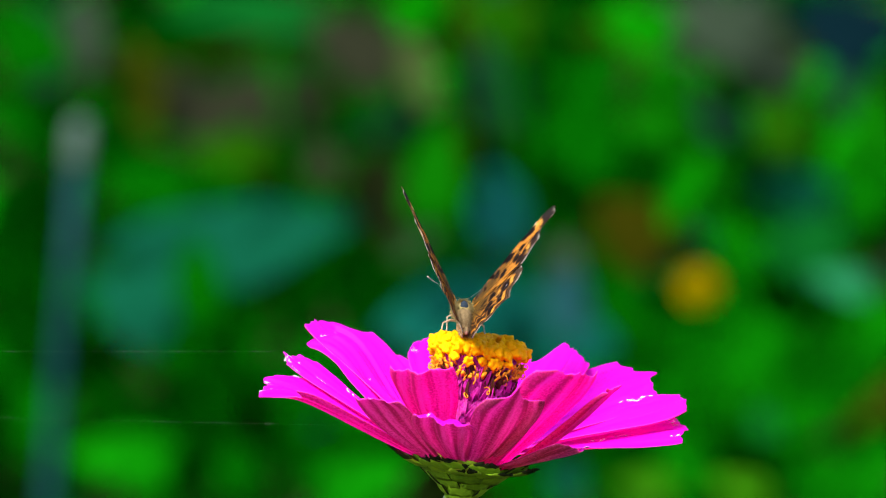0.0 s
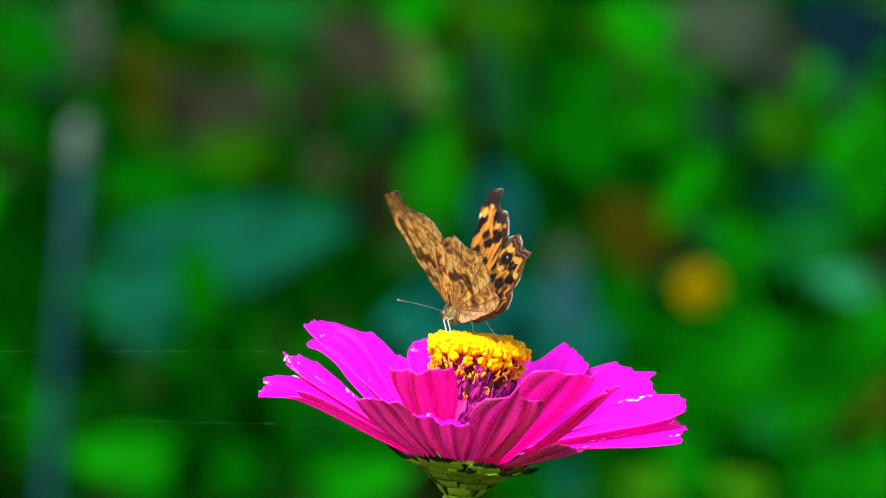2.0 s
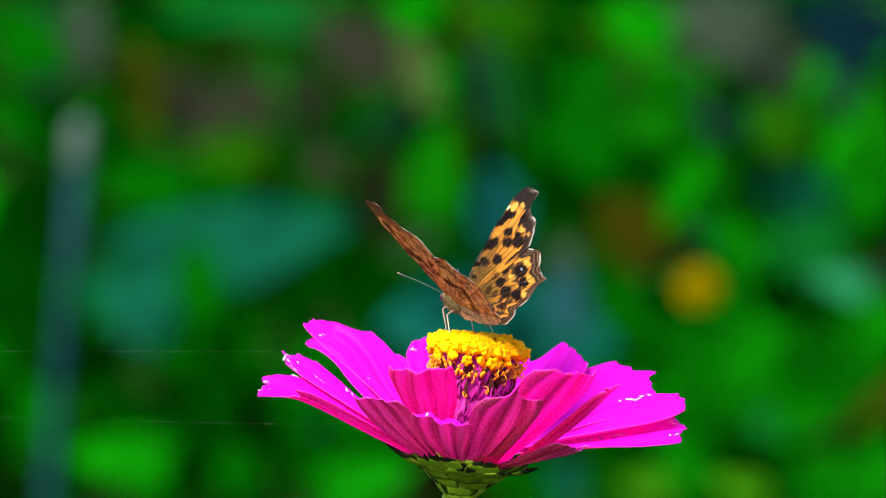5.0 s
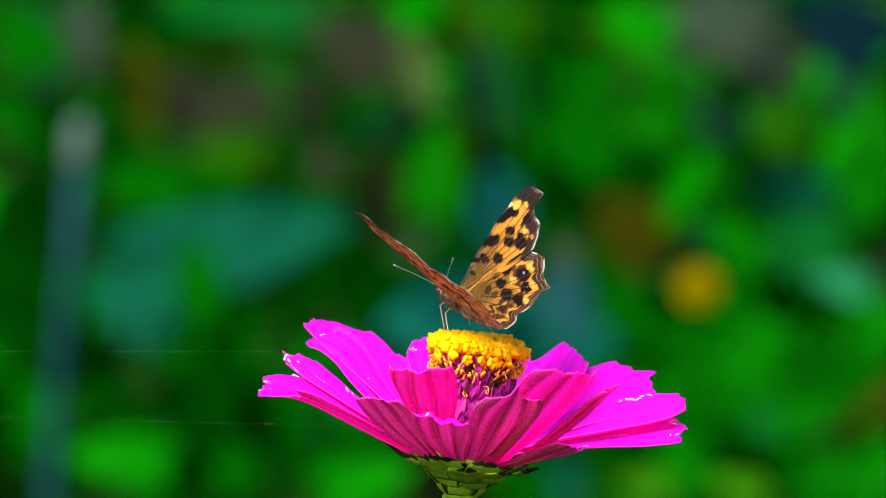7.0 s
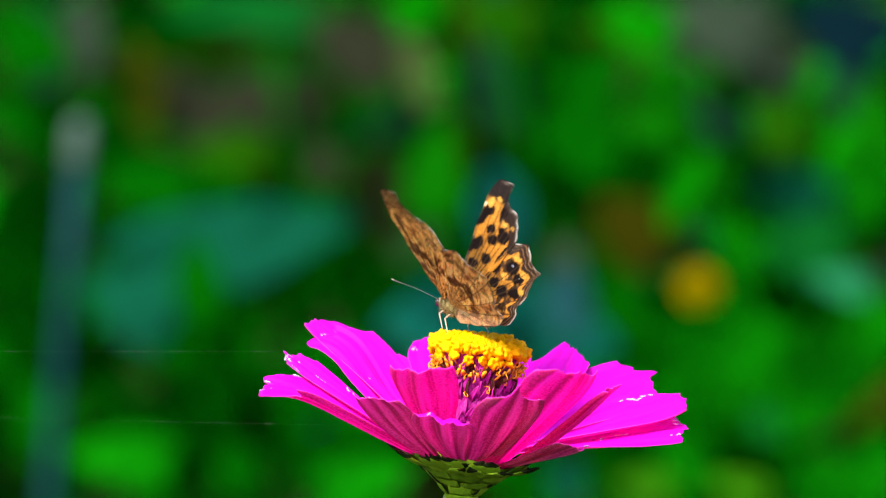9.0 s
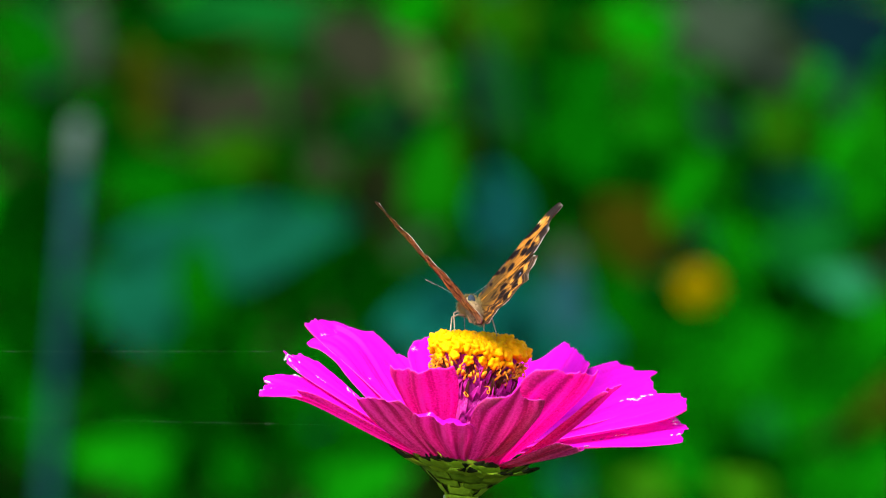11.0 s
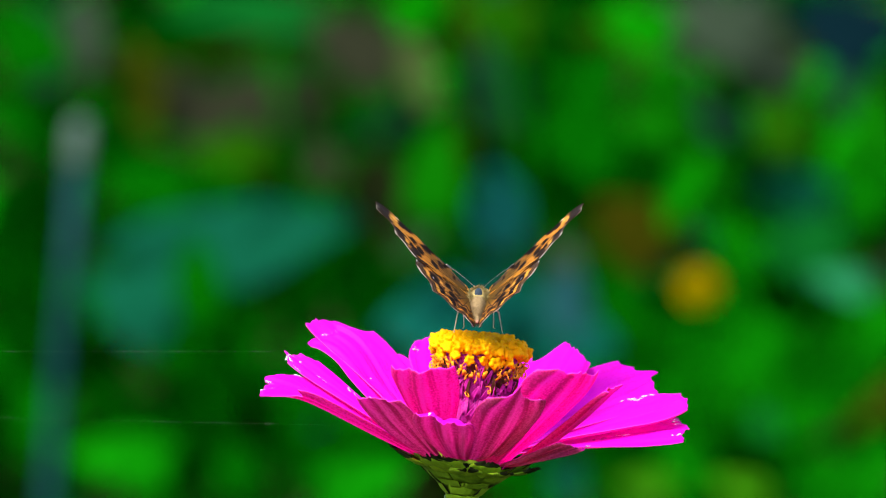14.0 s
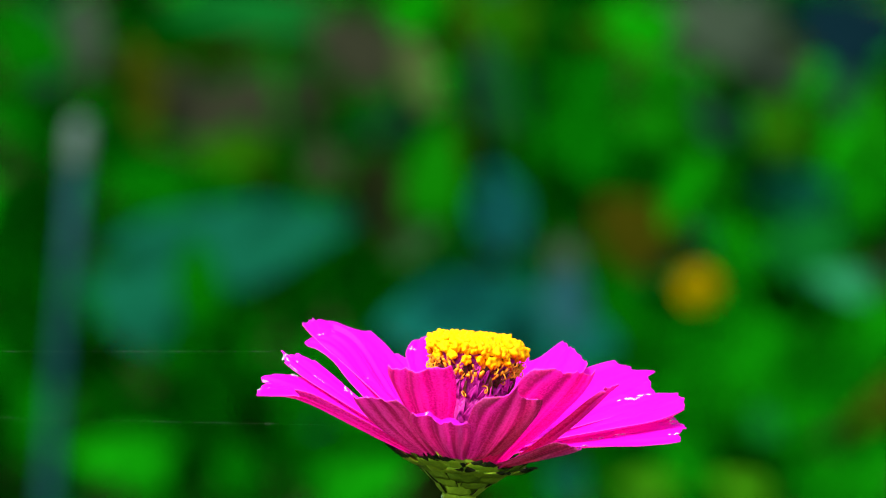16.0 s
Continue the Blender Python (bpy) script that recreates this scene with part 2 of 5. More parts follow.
# ---- the zinnia ----
def petal(flower, azimuth, rise, bend, length, width, twist=0.0, cup=0.12, lip=0.0, tip=(0.97, 1.0, 1.0, 1.0, 0.97), cuts=(), seed=0, side=0.0, r0=6.5, z0=0.0, base=0.40, close=0.34, flat=0.0, ribs=0.25, dew=(), dull=False):
    """A ray petal: azimuth round the bloom (0 right, 90 away), rise and bend of its midrib in degrees, millimetres; v
    runs across, t along.
    tip: shares of the length that it reaches at even steps across; cuts: (share across, depth) of narrow clefts in its
    tip. dull: underside colour darkened for the shade of petals above."""
    rng = random.Random(seed)
    nu, nv = 34, 37
    ph = radians(azimuth)
    er, ep, ez = Vector((math.cos(ph), math.sin(ph), 0)), Vector((-math.sin(ph), math.cos(ph), 0)), Vector((0, 0, 1))
    wave_a, wave_b = rng.uniform(0, 6), rng.uniform(0, 6)
    knots = [2 * k / (len(tip) - 1) - 1 for k in range(len(tip))]

    def reach(v):
        x = float(np.mean([np.interp(v + d, knots, tip) for d in (-0.09, -0.045, 0, 0.045, 0.09)])) - sum(k * math.exp(-((v - c) / 0.11) ** 2) for c, k in cuts)
        return x + 0.006 * math.sin(9 * v + wave_a) + 0.006 * math.sin(23 * v + wave_b)

    steps = 60
    path = [(r0, z0, radians(rise))]
    for i in range(int(steps * 1.35)):
        t = (i + 0.5) / steps
        a = radians(rise + bend * t + lip * max(0.0, (t - 0.80) / 0.2) ** 1.5)
        r, z, _ = path[-1]
        path.append((r + length / steps * math.cos(a), z + length / steps * math.sin(a), a))
    grid = []
    for i in range(nu):
        row = []
        for j in range(nv):
            v = 1 - 2 * j / (nv - 1)
            t = (i / (nu - 1)) ** 0.9 * reach(v)
            k = t * steps - int(t * steps)
            (r, z, a), (r2, z2, a2) = path[min(int(t * steps), len(path) - 2)], path[min(int(t * steps) + 1, len(path) - 1)]
            r, z, a = r + (r2 - r) * k, z + (z2 - z) * k, a + (a2 - a) * k
            nrm = -math.sin(a) * er + math.cos(a) * ez
            tw = radians(twist * t)
            s, up = math.cos(tw) * ep + math.sin(tw) * nrm, math.cos(tw) * nrm - math.sin(tw) * ep
            w = width * (base + (1.06 - base) * math.sin(min(1.0, t * 1.18) * math.pi / 2) ** 1.3) * (1 - close * max(0.0, (t - 0.74) / 0.3) ** 2)
            w *= 1 + 0.012 * math.sin(15 * t + wave_a + 2 * v) * min(1, 2 * t) + 0.010 * math.sin(31 * t + wave_b) * t
            high = cup * (1 - flat * t) * w * v * v * 2 - ribs * math.cos(v * math.pi * 2.6) * min(1, t * 3) - 0.3 * ribs * math.cos(v * math.pi * 6.1 + wave_a) * min(1, t * 2)
            high += 0.16 * math.sin(5 * t + 3 * v + wave_b) * t + 0.22 * math.sin(6 * v + wave_a) * max(0, t - 0.7) / 0.3
            row.append((er * r + ez * z + s * (w * v + side * t * t) + up * high) * MM)
        grid.append(row)
    bm = bmesh.new()
    sheet(bm, grid, 0.16 * MM, 2)
    bm.transform(HEAD)
    ob = part("petal", bm, (PETAL_TOP, PETAL_UNDER_SHADED if dull else PETAL_UNDER, PETAL_RIM), flower)
    # (share along, share across, count) of added beads that imitate glints on the petal
    for t, v, count in dew:
        for _ in range(count):
            i, j = min(nu - 2, max(1, int((t + rng.uniform(-0.025, 0.025)) * nu))), min(nv - 2, max(1, int((0.5 - v / 2 + rng.uniform(-0.05, 0.05)) * nv)))
            p = grid[i][j].lerp(grid[i + 1][j + 1], rng.random())
            up = (grid[i][j + 1] - grid[i][j - 1]).cross(grid[i + 1][j] - grid[i - 1][j]).normalized()
            bm = bmesh.new()
            bmesh.ops.create_uvsphere(bm, u_segments=10, v_segments=7, radius=rng.uniform(0.10, 0.26) * MM)
            m = up.to_track_quat("Z", "Y").to_matrix().to_4x4() @ pose(0, 0, 0, 0, 0, rng.uniform(0, 180)) @ Matrix.Diagonal((rng.uniform(1.0, 3.4), 1, 0.45, 1))
            bm.transform(HEAD @ Matrix.Translation(p + up * 0.16 * MM) @ m)
            part("dew_drop", bm, GLINT, ob)
    return ob


def zinnia():
    z = thing("zinnia", "magenta zinnia in bloom on a green stem, yellow raised centre", "flower")
    # stem
    bm = bmesh.new()
    pts = [(-0.0012 - 0.012 * (1 - k) ** 2 * 0.5, 0.004 * math.sin(k * 3), 0.792 * k) for k in (i / 24 for i in range(25))]
    tube(bm, pts, [(3.6 - 0.6 * i / 24) * MM for i in range(25)], 14)
    part("stem", bm, STEM, z, "ribbed pale green stem")
    # cup of overlapping bracts
    bm = bmesh.new()
    turned(bm, [(a * MM, b * MM) for a, b in ((2.9, -10), (3.0, -7.6), (3.6, -6.3), (5.4, -4.7), (7.2, -3.2), (8.4, -1.7), (8.3, -0.6), (6.0, -0.3))], 40, 0.03)
    bm.transform(HEAD)
    cup = part("involucre", bm, BRACT, z, "green cup of scale-like bracts with black rims")
    rng = random.Random(4)
    for row, (count, zr, rr, size, tilt) in enumerate(((5, -7.6, 3.1, 2.6, 26), (6, -6.2, 4.2, 3.1, 36), (7, -4.9, 5.8, 3.5, 42), (8, -3.6, 7.3, 3.7, 48), (11, -3.0, 8.2, 3.3, 66))):
        for k in range(count):
            bm = bmesh.new()
            grid = []
            sc = size * rng.uniform(0.85, 1.15)
            for i in range(8):
                line = []
                for j in range(9):
                    v, t = j / 4 - 1, i / 7
                    w = sc * math.sqrt(max(0.0, 1 - (max(0.0, t - 0.35) / 0.66) ** 2.4)) * (0.8 + 0.2 * t)
                    rag = rng.uniform(-0.16, 0.24) * (1.6 if row == 4 else 0.6) if i == 7 else rng.uniform(-0.05, 0.05) if i == 6 else 0
                    line.append(Vector((w * v, (t + rag) * sc * 1.35, 0.5 * math.sin(t * 2.4) - 0.35 * v * v + (0.25 * noise.noise(Vector((v * 2, t * 2, k + row * 30)))))) * MM)
                grid.append(line)
            sheet(bm, grid, 0.3 * MM)
            for f in bm.faces:
                c = f.calc_center_median() / MM / sc
                rim = (1.20, 0.92) if row == 4 else (1.15, 0.80)
                f.material_index = 1 if c.y > rim[0] + 0.2 * noise.noise(Vector((c.x * 3, k, row))) or abs(c.x) > rim[1] else 0
            ang = (k + 0.5 * (row % 2) + rng.uniform(-0.12, 0.12)) * 360 / count
            m = HEAD @ pose(0, 0, zr * MM, 0, 0, ang) @ pose(0, -rr * MM, 0, 90 + tilt + rng.uniform(-6, 8), 0, 0) @ pose(0, 0, 0, 0, 0, rng.uniform(-7, 7))
            bm.transform(m)
            part("bract", bm, (BRACT, BRACT_RIM), cup)
    # ray petals: azimuth, rise, bend, length, half width, twist
    petal(z, 143.1, 40.0, -19.3, 36.6, 8.13, -3.7, side=-1.49, cup=0.08, lip=3.5, r0=5.9, z0=-1.1, base=0.50, close=0.38, seed=1, tip=(0.82, 0.87, 0.95, 1.00, 1.01, 1.00, 0.99, 0.98, 0.91), dew=((0.83, 0.5, 3), (0.48, 0.5, 4)))
    petal(z, 174.5, 31.4, -6.8, 30.7, 2.82, -35.1, side=-1.72, cup=0.18, lip=2.0, r0=7.3, z0=-2.2, base=0.34, close=0.24, seed=2, tip=(0.82, 0.89, 0.92, 0.96, 0.99, 1.01, 1.02, 0.95, 0.96), dew=((0.93, 0.7, 7), (0.9, 0.08, 4), (0.6, -0.8, 3), (0.7, 0.1, 3)), flat=0.9)
    petal(z, 181.8, 24.8, -2.3, 29.4, 5.00, -20.7, side=-0.59, cup=0.10, lip=-10.8, r0=7.5, z0=-2.1, base=0.39, close=0.09, seed=3, tip=(0.80, 0.87, 0.89, 0.93, 0.99, 1.03, 1.10, 1.07, 1.05), dew=((0.95, 0.67, 3), (0.95, -0.33, 3)), flat=0.9)
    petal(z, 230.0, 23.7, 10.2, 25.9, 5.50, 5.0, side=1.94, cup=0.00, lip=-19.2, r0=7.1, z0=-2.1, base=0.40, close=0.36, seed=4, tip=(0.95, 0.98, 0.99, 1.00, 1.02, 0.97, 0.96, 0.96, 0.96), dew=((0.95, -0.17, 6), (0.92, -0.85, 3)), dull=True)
    petal(z, 237.6, 40.1, -4.0, 25.6, 6.35, 8.6, side=4.54, cup=0.19, lip=1.0, r0=7.2, z0=-0.5, base=0.26, close=0.24, seed=5, tip=(0.89, 0.94, 0.95, 0.96, 0.99, 0.99, 0.98, 0.98, 0.92))
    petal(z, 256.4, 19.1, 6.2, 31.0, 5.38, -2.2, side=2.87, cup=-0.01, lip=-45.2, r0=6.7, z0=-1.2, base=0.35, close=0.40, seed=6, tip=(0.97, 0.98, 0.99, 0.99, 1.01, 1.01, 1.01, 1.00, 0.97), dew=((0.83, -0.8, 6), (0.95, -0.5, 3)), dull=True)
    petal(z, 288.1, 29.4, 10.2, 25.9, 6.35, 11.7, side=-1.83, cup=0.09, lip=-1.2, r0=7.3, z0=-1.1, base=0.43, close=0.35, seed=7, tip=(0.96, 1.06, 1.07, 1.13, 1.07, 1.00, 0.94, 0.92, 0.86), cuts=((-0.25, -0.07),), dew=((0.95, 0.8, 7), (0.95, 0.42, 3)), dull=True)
    petal(z, 306.4, 39.8, 4.0, 30.6, 7.58, 1.3, side=-1.38, cup=0.12, lip=-0.7, r0=7.3, z0=-1.8, base=0.48, close=0.35, seed=8, tip=(0.93, 1.01, 1.00, 0.99, 1.02, 1.00, 0.99, 0.94, 0.96))
    petal(z, 324.5, 33.6, 15.3, 29.2, 3.24, 8.5, side=-0.66, cup=-0.01, lip=-11.8, r0=7.5, z0=-2.5, base=0.46, close=0.32, seed=9, tip=(0.98, 0.98, 0.97, 0.97, 0.98, 0.98, 0.98, 1.03, 0.93))
    petal(z, 58.0, 31.5, 6.6, 30.8, 6.36, -8.6, side=0.09, cup=0.02, lip=5.4, r0=6.5, z0=-0.4, base=0.41, close=0.28, seed=10, tip=(0.89, 0.94, 0.98, 0.99, 1.03, 1.05, 1.06, 0.96, 0.86))
    petal(z, 33.4, 26.2, -1.1, 33.7, 8.53, 18.8, side=-0.27, cup=0.06, lip=0.0, r0=6.5, z0=0.1, base=0.37, close=0.44, seed=11, tip=(0.94, 0.94, 0.97, 0.99, 1.00, 1.11, 0.98, 1.00, 0.95))
    petal(z, 11.7, 22.3, -3.2, 32.5, 7.74, 14.9, side=0.70, cup=0.06, lip=5.6, r0=6.4, z0=0.4, base=0.44, close=0.34, seed=12, tip=(1.01, 1.02, 1.06, 1.05, 1.06, 1.06, 1.05, 0.93, 0.77), dew=((0.83, 0.72, 8), (0.94, 0.78, 3)))
    petal(z, 364.6, 18.8, -5.4, 31.4, 7.97, 18.2, side=-0.22, cup=0.06, lip=-5.7, r0=6.7, z0=-0.0, base=0.43, close=0.28, seed=13, tip=(1.00, 1.00, 1.00, 1.04, 1.05, 1.03, 1.01, 1.00, 0.91), dew=((0.86, 0.9, 6), (0.79, 0.8, 4), (0.93, 0.86, 3), (0.93, 0.7, 4), (0.96, 0.55, 4), (0.95, -0.5, 5), (0.9, 0.25, 3), (0.41, -0.9, 4), (0.59, -0.08, 5), (0.48, -0.25, 3)), flat=0.9)
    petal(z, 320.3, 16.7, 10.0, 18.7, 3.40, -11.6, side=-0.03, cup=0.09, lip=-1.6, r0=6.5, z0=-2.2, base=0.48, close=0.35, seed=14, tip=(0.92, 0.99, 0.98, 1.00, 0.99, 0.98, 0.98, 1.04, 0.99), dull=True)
    petal(z, 104.8, 33.4, -7.6, 30.9, 5.55, -7.5, side=-1.07, cup=0.10, lip=3.4, r0=6.5, z0=-0.4, base=0.39, close=0.43, seed=15, tip=(1.00, 1.01, 1.01, 1.03, 1.05, 1.04, 1.04, 1.04, 0.98), dew=((0.86, 0.85, 4),))
    petal(z, 157.2, 39.3, 1.4, 27.1, 4.38, -26.3, side=-1.73, cup=0.01, lip=-21.3, r0=6.5, z0=-2.5, base=0.50, close=0.04, seed=16, tip=(1.12, 1.10, 1.07, 1.07, 1.10, 1.19, 1.21, 1.17, 1.13))
    petal(z, 204.2, 20.3, 0.4, 30.8, 4.79, 1.3, side=-0.01, cup=0.13, lip=-18.5, r0=7.5, z0=-2.3, base=0.50, close=0.28, seed=17, tip=(1.06, 1.11, 1.12, 1.14, 1.13, 0.97, 0.91, 0.94, 0.99), dew=((0.93, -0.4, 4), (0.75, -0.6, 3)))
    petal(z, 79.6, 31.2, -10.6, 31.8, 4.5, -7.5, side=-0.2, cup=0.13, seed=16)
    petal(z, 126, 33.0, -16, 28.0, 6.0, 0, seed=18)
    # raised centre
    bm = bmesh.new()
    turned(bm, [(a * MM, b * MM) for a, b in ((6.8, 0), (6.3, 2), (6.1, 6), (6.2, 12), (6.5, 15.2), (7.0, 17.2), (6.6, 18.4), (3.6, 19.0), (0.4, 19.1))], 32, 0.03)
    bm.transform(HEAD)
    centre = part("disc", bm, CHAFF_SHADE, z, "tall flower centre, purple chaff below and yellow florets on top")
    # florets: five fat rounded lobes on a short trumpet
    bm = bmesh.new()
    rings = []
    for i, (r, h, lobe) in enumerate(((0.30, -2.0, 0.0), (0.50, -0.9, 0.02), (0.86, -0.1, 0.08), (1.14, 0.32, 0.14), (1.16, 0.70, 0.16), (0.90, 1.00, 0.15), (0.47, 0.98, 0.07), (0.05, 0.76, 0.0))):
        ring = []
        for k in range(20):
            q = r * (1 + lobe * math.cos(5 * k * math.tau / 20))
            ring.append(bm.verts.new((q * math.cos(k * math.tau / 20) * MM, q * math.sin(k * math.tau / 20) * MM, (h + lobe * 0.7 * math.cos(5 * k * math.tau / 20)) * MM)))
        rings.append(ring)
    for a, b in zip(rings, rings[1:]):
        for k in range(20):
            bm.faces.new((a[k], a[(k + 1) % 20], b[(k + 1) % 20], b[k]))
    first = part("floret", bm, YELLOW, centre, "small five-lobed yellow floret")
    spots = []
    for k in range(96):
        r = 7.9 * math.sqrt((k + 0.5) / 96)
        a = k * 2.39996
        h = 19.7 - 0.006 * r * r - (max(0, r - 6.6) * 0.7) + rng.uniform(-0.35, 0.45)
        spots.append(HEAD @ pose(r * math.cos(a) * MM, r * math.sin(a) * MM, h * MM, 0, 0, math.degrees(a)) @ pose(0, 0, 0, 0, r * 4.5 + max(0, r - 6) * 14 + rng.uniform(-9, 9), rng.uniform(0, 72)))
    for low, count in ((18.6, 27), (17.2, 24)):     # the outermost florets hang over the rim
        for k in range(count):
            a = (k + rng.uniform(-0.3, 0.3)) * 360 / count
            if low < 18 and rng.random() < 0.25:
                continue
            spots.append(HEAD @ pose(0, 0, 0, 0, 0, a) @ pose((7.7 + rng.uniform(-0.4, 0.4)) * MM, 0, (low + rng.uniform(-0.5, 0.5)) * MM, rng.uniform(-15, 15), 84 + rng.uniform(-18, 26), rng.uniform(0, 72)))
    first.matrix_basis = spots[0]
    for m in spots[1:]:
        again(first, m @ Matrix.Scale(rng.uniform(0.74, 1.06), 4), centre)
    # withered florets under the rim, with curled orange styles
    bm = bmesh.new()
    pts = [(0, 0, 0), (0.5, 0, 0.5), (1.1, 0, 0.7), (1.6, 0, 0.3), (1.6, 0.1, -0.3), (1.15, 0.2, -0.55), (0.8, 0.25, -0.2), (1.0, 0.3, 0.1)]
    tube(bm, [Vector(p) * MM for p in pts], 0.10 * MM, 6)
    style = part("style", bm, ORANGE, centre, "curled orange style")
    bm = bmesh.new()
    tube(bm, [Vector(p) * MM for p in ((-0.4, 0, -0.9), (0.1, 0, -0.3), (0.6, 0, 0.4), (0.9, 0.1, 1.2))], [0.14 * MM, 0.2 * MM, 0.25 * MM, 0.3 * MM], 7)
    husk = part("withered_floret", bm, ORANGE, centre, "withered orange-brown floret")
    bm = bmesh.new()
    tube(bm, [Vector(p) * MM for p in ((-0.4, 0, -1.1), (0.1, 0.1, -0.3), (0.5, -0.1, 0.4), (0.7, 0.2, 0.9))], [0.15 * MM, 0.26 * MM, 0.3 * MM, 0.16 * MM], 7)
    withered = part("dark_withered_floret", bm, CHAFF_DARK, centre, "shrivelled dark brown floret")
    withered.matrix_basis = HEAD @ pose(-1.0 * MM, -6.4 * MM, 15.2 * MM, 0, 0, -100)
    for k in range(64):
        a, h = rng.uniform(0, 360), rng.choice((6.0, 11.0, 13.5, 14.5, 15.2, 15.6)) + rng.uniform(-1.5, 1)
        m = HEAD @ pose(0, 0, h * MM, 0, 0, a) @ pose((6.7 + max(0, h - 13) * 0.25) * MM, 0, 0, rng.uniform(-80, 80), rng.uniform(-40, 80), rng.uniform(-30, 30))
        again(style, m, centre)
    for k in range(170):
        a, h = k * 137.5, 15.4 + rng.uniform(-1.6, 0.6)
        m = HEAD @ pose(0, 0, h * MM, 0, 0, a) @ pose((6.9 + rng.uniform(-0.3, 0.6)) * MM, 0, 0, rng.uniform(-25, 25), rng.uniform(-15, 35), 0)
        o = again(husk, m @ Matrix.Scale(rng.uniform(0.55, 1.05), 4), centre)
        if rng.random() < 0.42:
            o.data = withered.data
    style.matrix_basis = HEAD @ pose(3.6 * MM, -5.6 * MM, 9 * MM, 0, 0, -60)
    husk.matrix_basis = HEAD @ pose(1.0 * MM, -6.6 * MM, 15.6 * MM, 0, 0, -80)
    # chaff: narrow upright scales with dark ragged tips
    def scale_piece(mat, name, label):
        bm = bmesh.new()
        grid = [[Vector(((0.50 - 0.40 * t ** 2) * v, -0.25 * v * v + 0.6 * t * t, t * 3.1)) * MM for v in (-1, -0.3, 0.3, 1)] for t in (0, 0.35, 0.7, 1)]
        sheet(bm, grid, 0.12 * MM)
        return part(name, bm, (mat, mat), centre, label)
    chaff, tip = scale_piece(CHAFF, "chaff_scale", "glossy purple chaff scale"), scale_piece(CHAFF_DARK, "dark_chaff_scale", "dark brown chaff scale")
    placed = []
    for k in range(299):
        a, h = k * 137.5, 1.0 + 13.0 * rng.random()
        rad = 6.25 + (0.2 if h > 10 else 0) + rng.uniform(-0.1, 0.5)
        placed.append((HEAD @ pose(0, 0, h * MM, 0, 0, a) @ pose(rad * MM, 0, 0, rng.uniform(-30, 30), rng.uniform(-8, 34), 90 + rng.uniform(-40, 40)), (h > 10 and rng.random() < 0.4) or rng.random() < 0.10))
    chaff.matrix_basis = placed[0][0]
    tip.matrix_basis = HEAD @ pose(-3.6 * MM, -5.6 * MM, 10 * MM, 0, 0, 20)
    for m, dark in placed[1:]:
        again(tip if dark else chaff, m, centre)
    return z


# ---- the butterfly ----
FORE = ((-0.4, 7.4), (0.6, 9.0), (2.1, 10.7), (4.0, 12.4), (5.8, 13.9), (8.0, 15.5), (10.1, 17.1), (12.3, 18.7), (14.1, 19.7), (16.1, 20.5), (17.8, 20.9), (19.2, 20.8), (20.0, 19.9), (20.9, 17.6), (21.8, 15.2), (20.7, 14.8), (19.6, 14.2), (18.9, 13.2), (18.7, 11.7), (18.6, 10.3),
        (19.0, 8.8), (19.1, 6.8), (18.3, 5.3), (18.1, 4.3), (17.1, 3.3), (16.5, 2.4), (15.6, 1.5), (11, 1.5), (6, 2.5), (2, 4), (-0.6, 5))
HIND = ((-0.4, 4.4), (4, 5.5), (9, 5.0), (13, 3.6), (15.4, 2.0), (16.5, 0.0), (17.4, -1.6), (18.1, -2.8), (17.5, -4.0), (17.2, -5.4), (16.6, -6.8), (16.6, -8.6), (16.7, -10.6), (17.2, -12.5), (16.2, -12.2), (15.2, -12.1), (14.0, -12.6), (13.0, -12.9),
        (12.0, -13.5), (10.9, -13.3), (9.8, -13.2), (8.9, -12.8), (8.3, -13.6), (8.2, -14.5), (7.2, -14.8), (5.6, -14.0), (4.2, -12.5), (2.7, -9.8), (0.4, -6), (-2.4, -0.5), (-2.8, 2.0))
FORE_ROOT, HIND_ROOT = (-1.6, 6.2), (-1.2, 3.4)
SWEEP, SPAN = radians(-26.7), 0.90


def lattice(x, y, f, seed):
    """Smooth value noise in 0..1 on arrays."""
    r = np.random.RandomState(seed).rand(64, 64)
    x, y = np.asarray(x) * f + 31.3, np.asarray(y) * f + 17.7
    i, j = np.floor(x).astype(int), np.floor(y).astype(int)
    u, v = x - i, y - j
    u, v = u * u * (3 - 2 * u), v * v * (3 - 2 * v)
    g = lambda a, b: r[a % 64, b % 64]
    return (g(i, j) * (1 - u) + g(i + 1, j) * u) * (1 - v) + (g(i, j + 1) * (1 - u) + g(i + 1, j + 1) * u) * v


def blend(c, colour, w):
    w = np.clip(w, 0, 1)[..., None]
    return c * (1 - w) + np.array(colour) * w


def blot(x, y, cx, cy, a, b, turn=17.0):
    """An oval spot with a narrow soft edge, 1 inside; a along the turned axis, b across."""
    cs, sn = math.cos(radians(turn)), math.sin(radians(turn))
    dx, dy = x - cx, y - cy
    d = np.sqrt(((dx * cs + dy * sn) / a) ** 2 + ((dy * cs - dx * sn) / b) ** 2)
    return np.clip((1.0 - d) * 4.0 + 0.5, 0, 1)


DARK, OCHRE, OLIVE = (0.007, 0.004, 0.0035), (0.40, 0.150, 0.016), (0.060, 0.042, 0.010)
BROWN = (0.022, 0.013, 0.010)


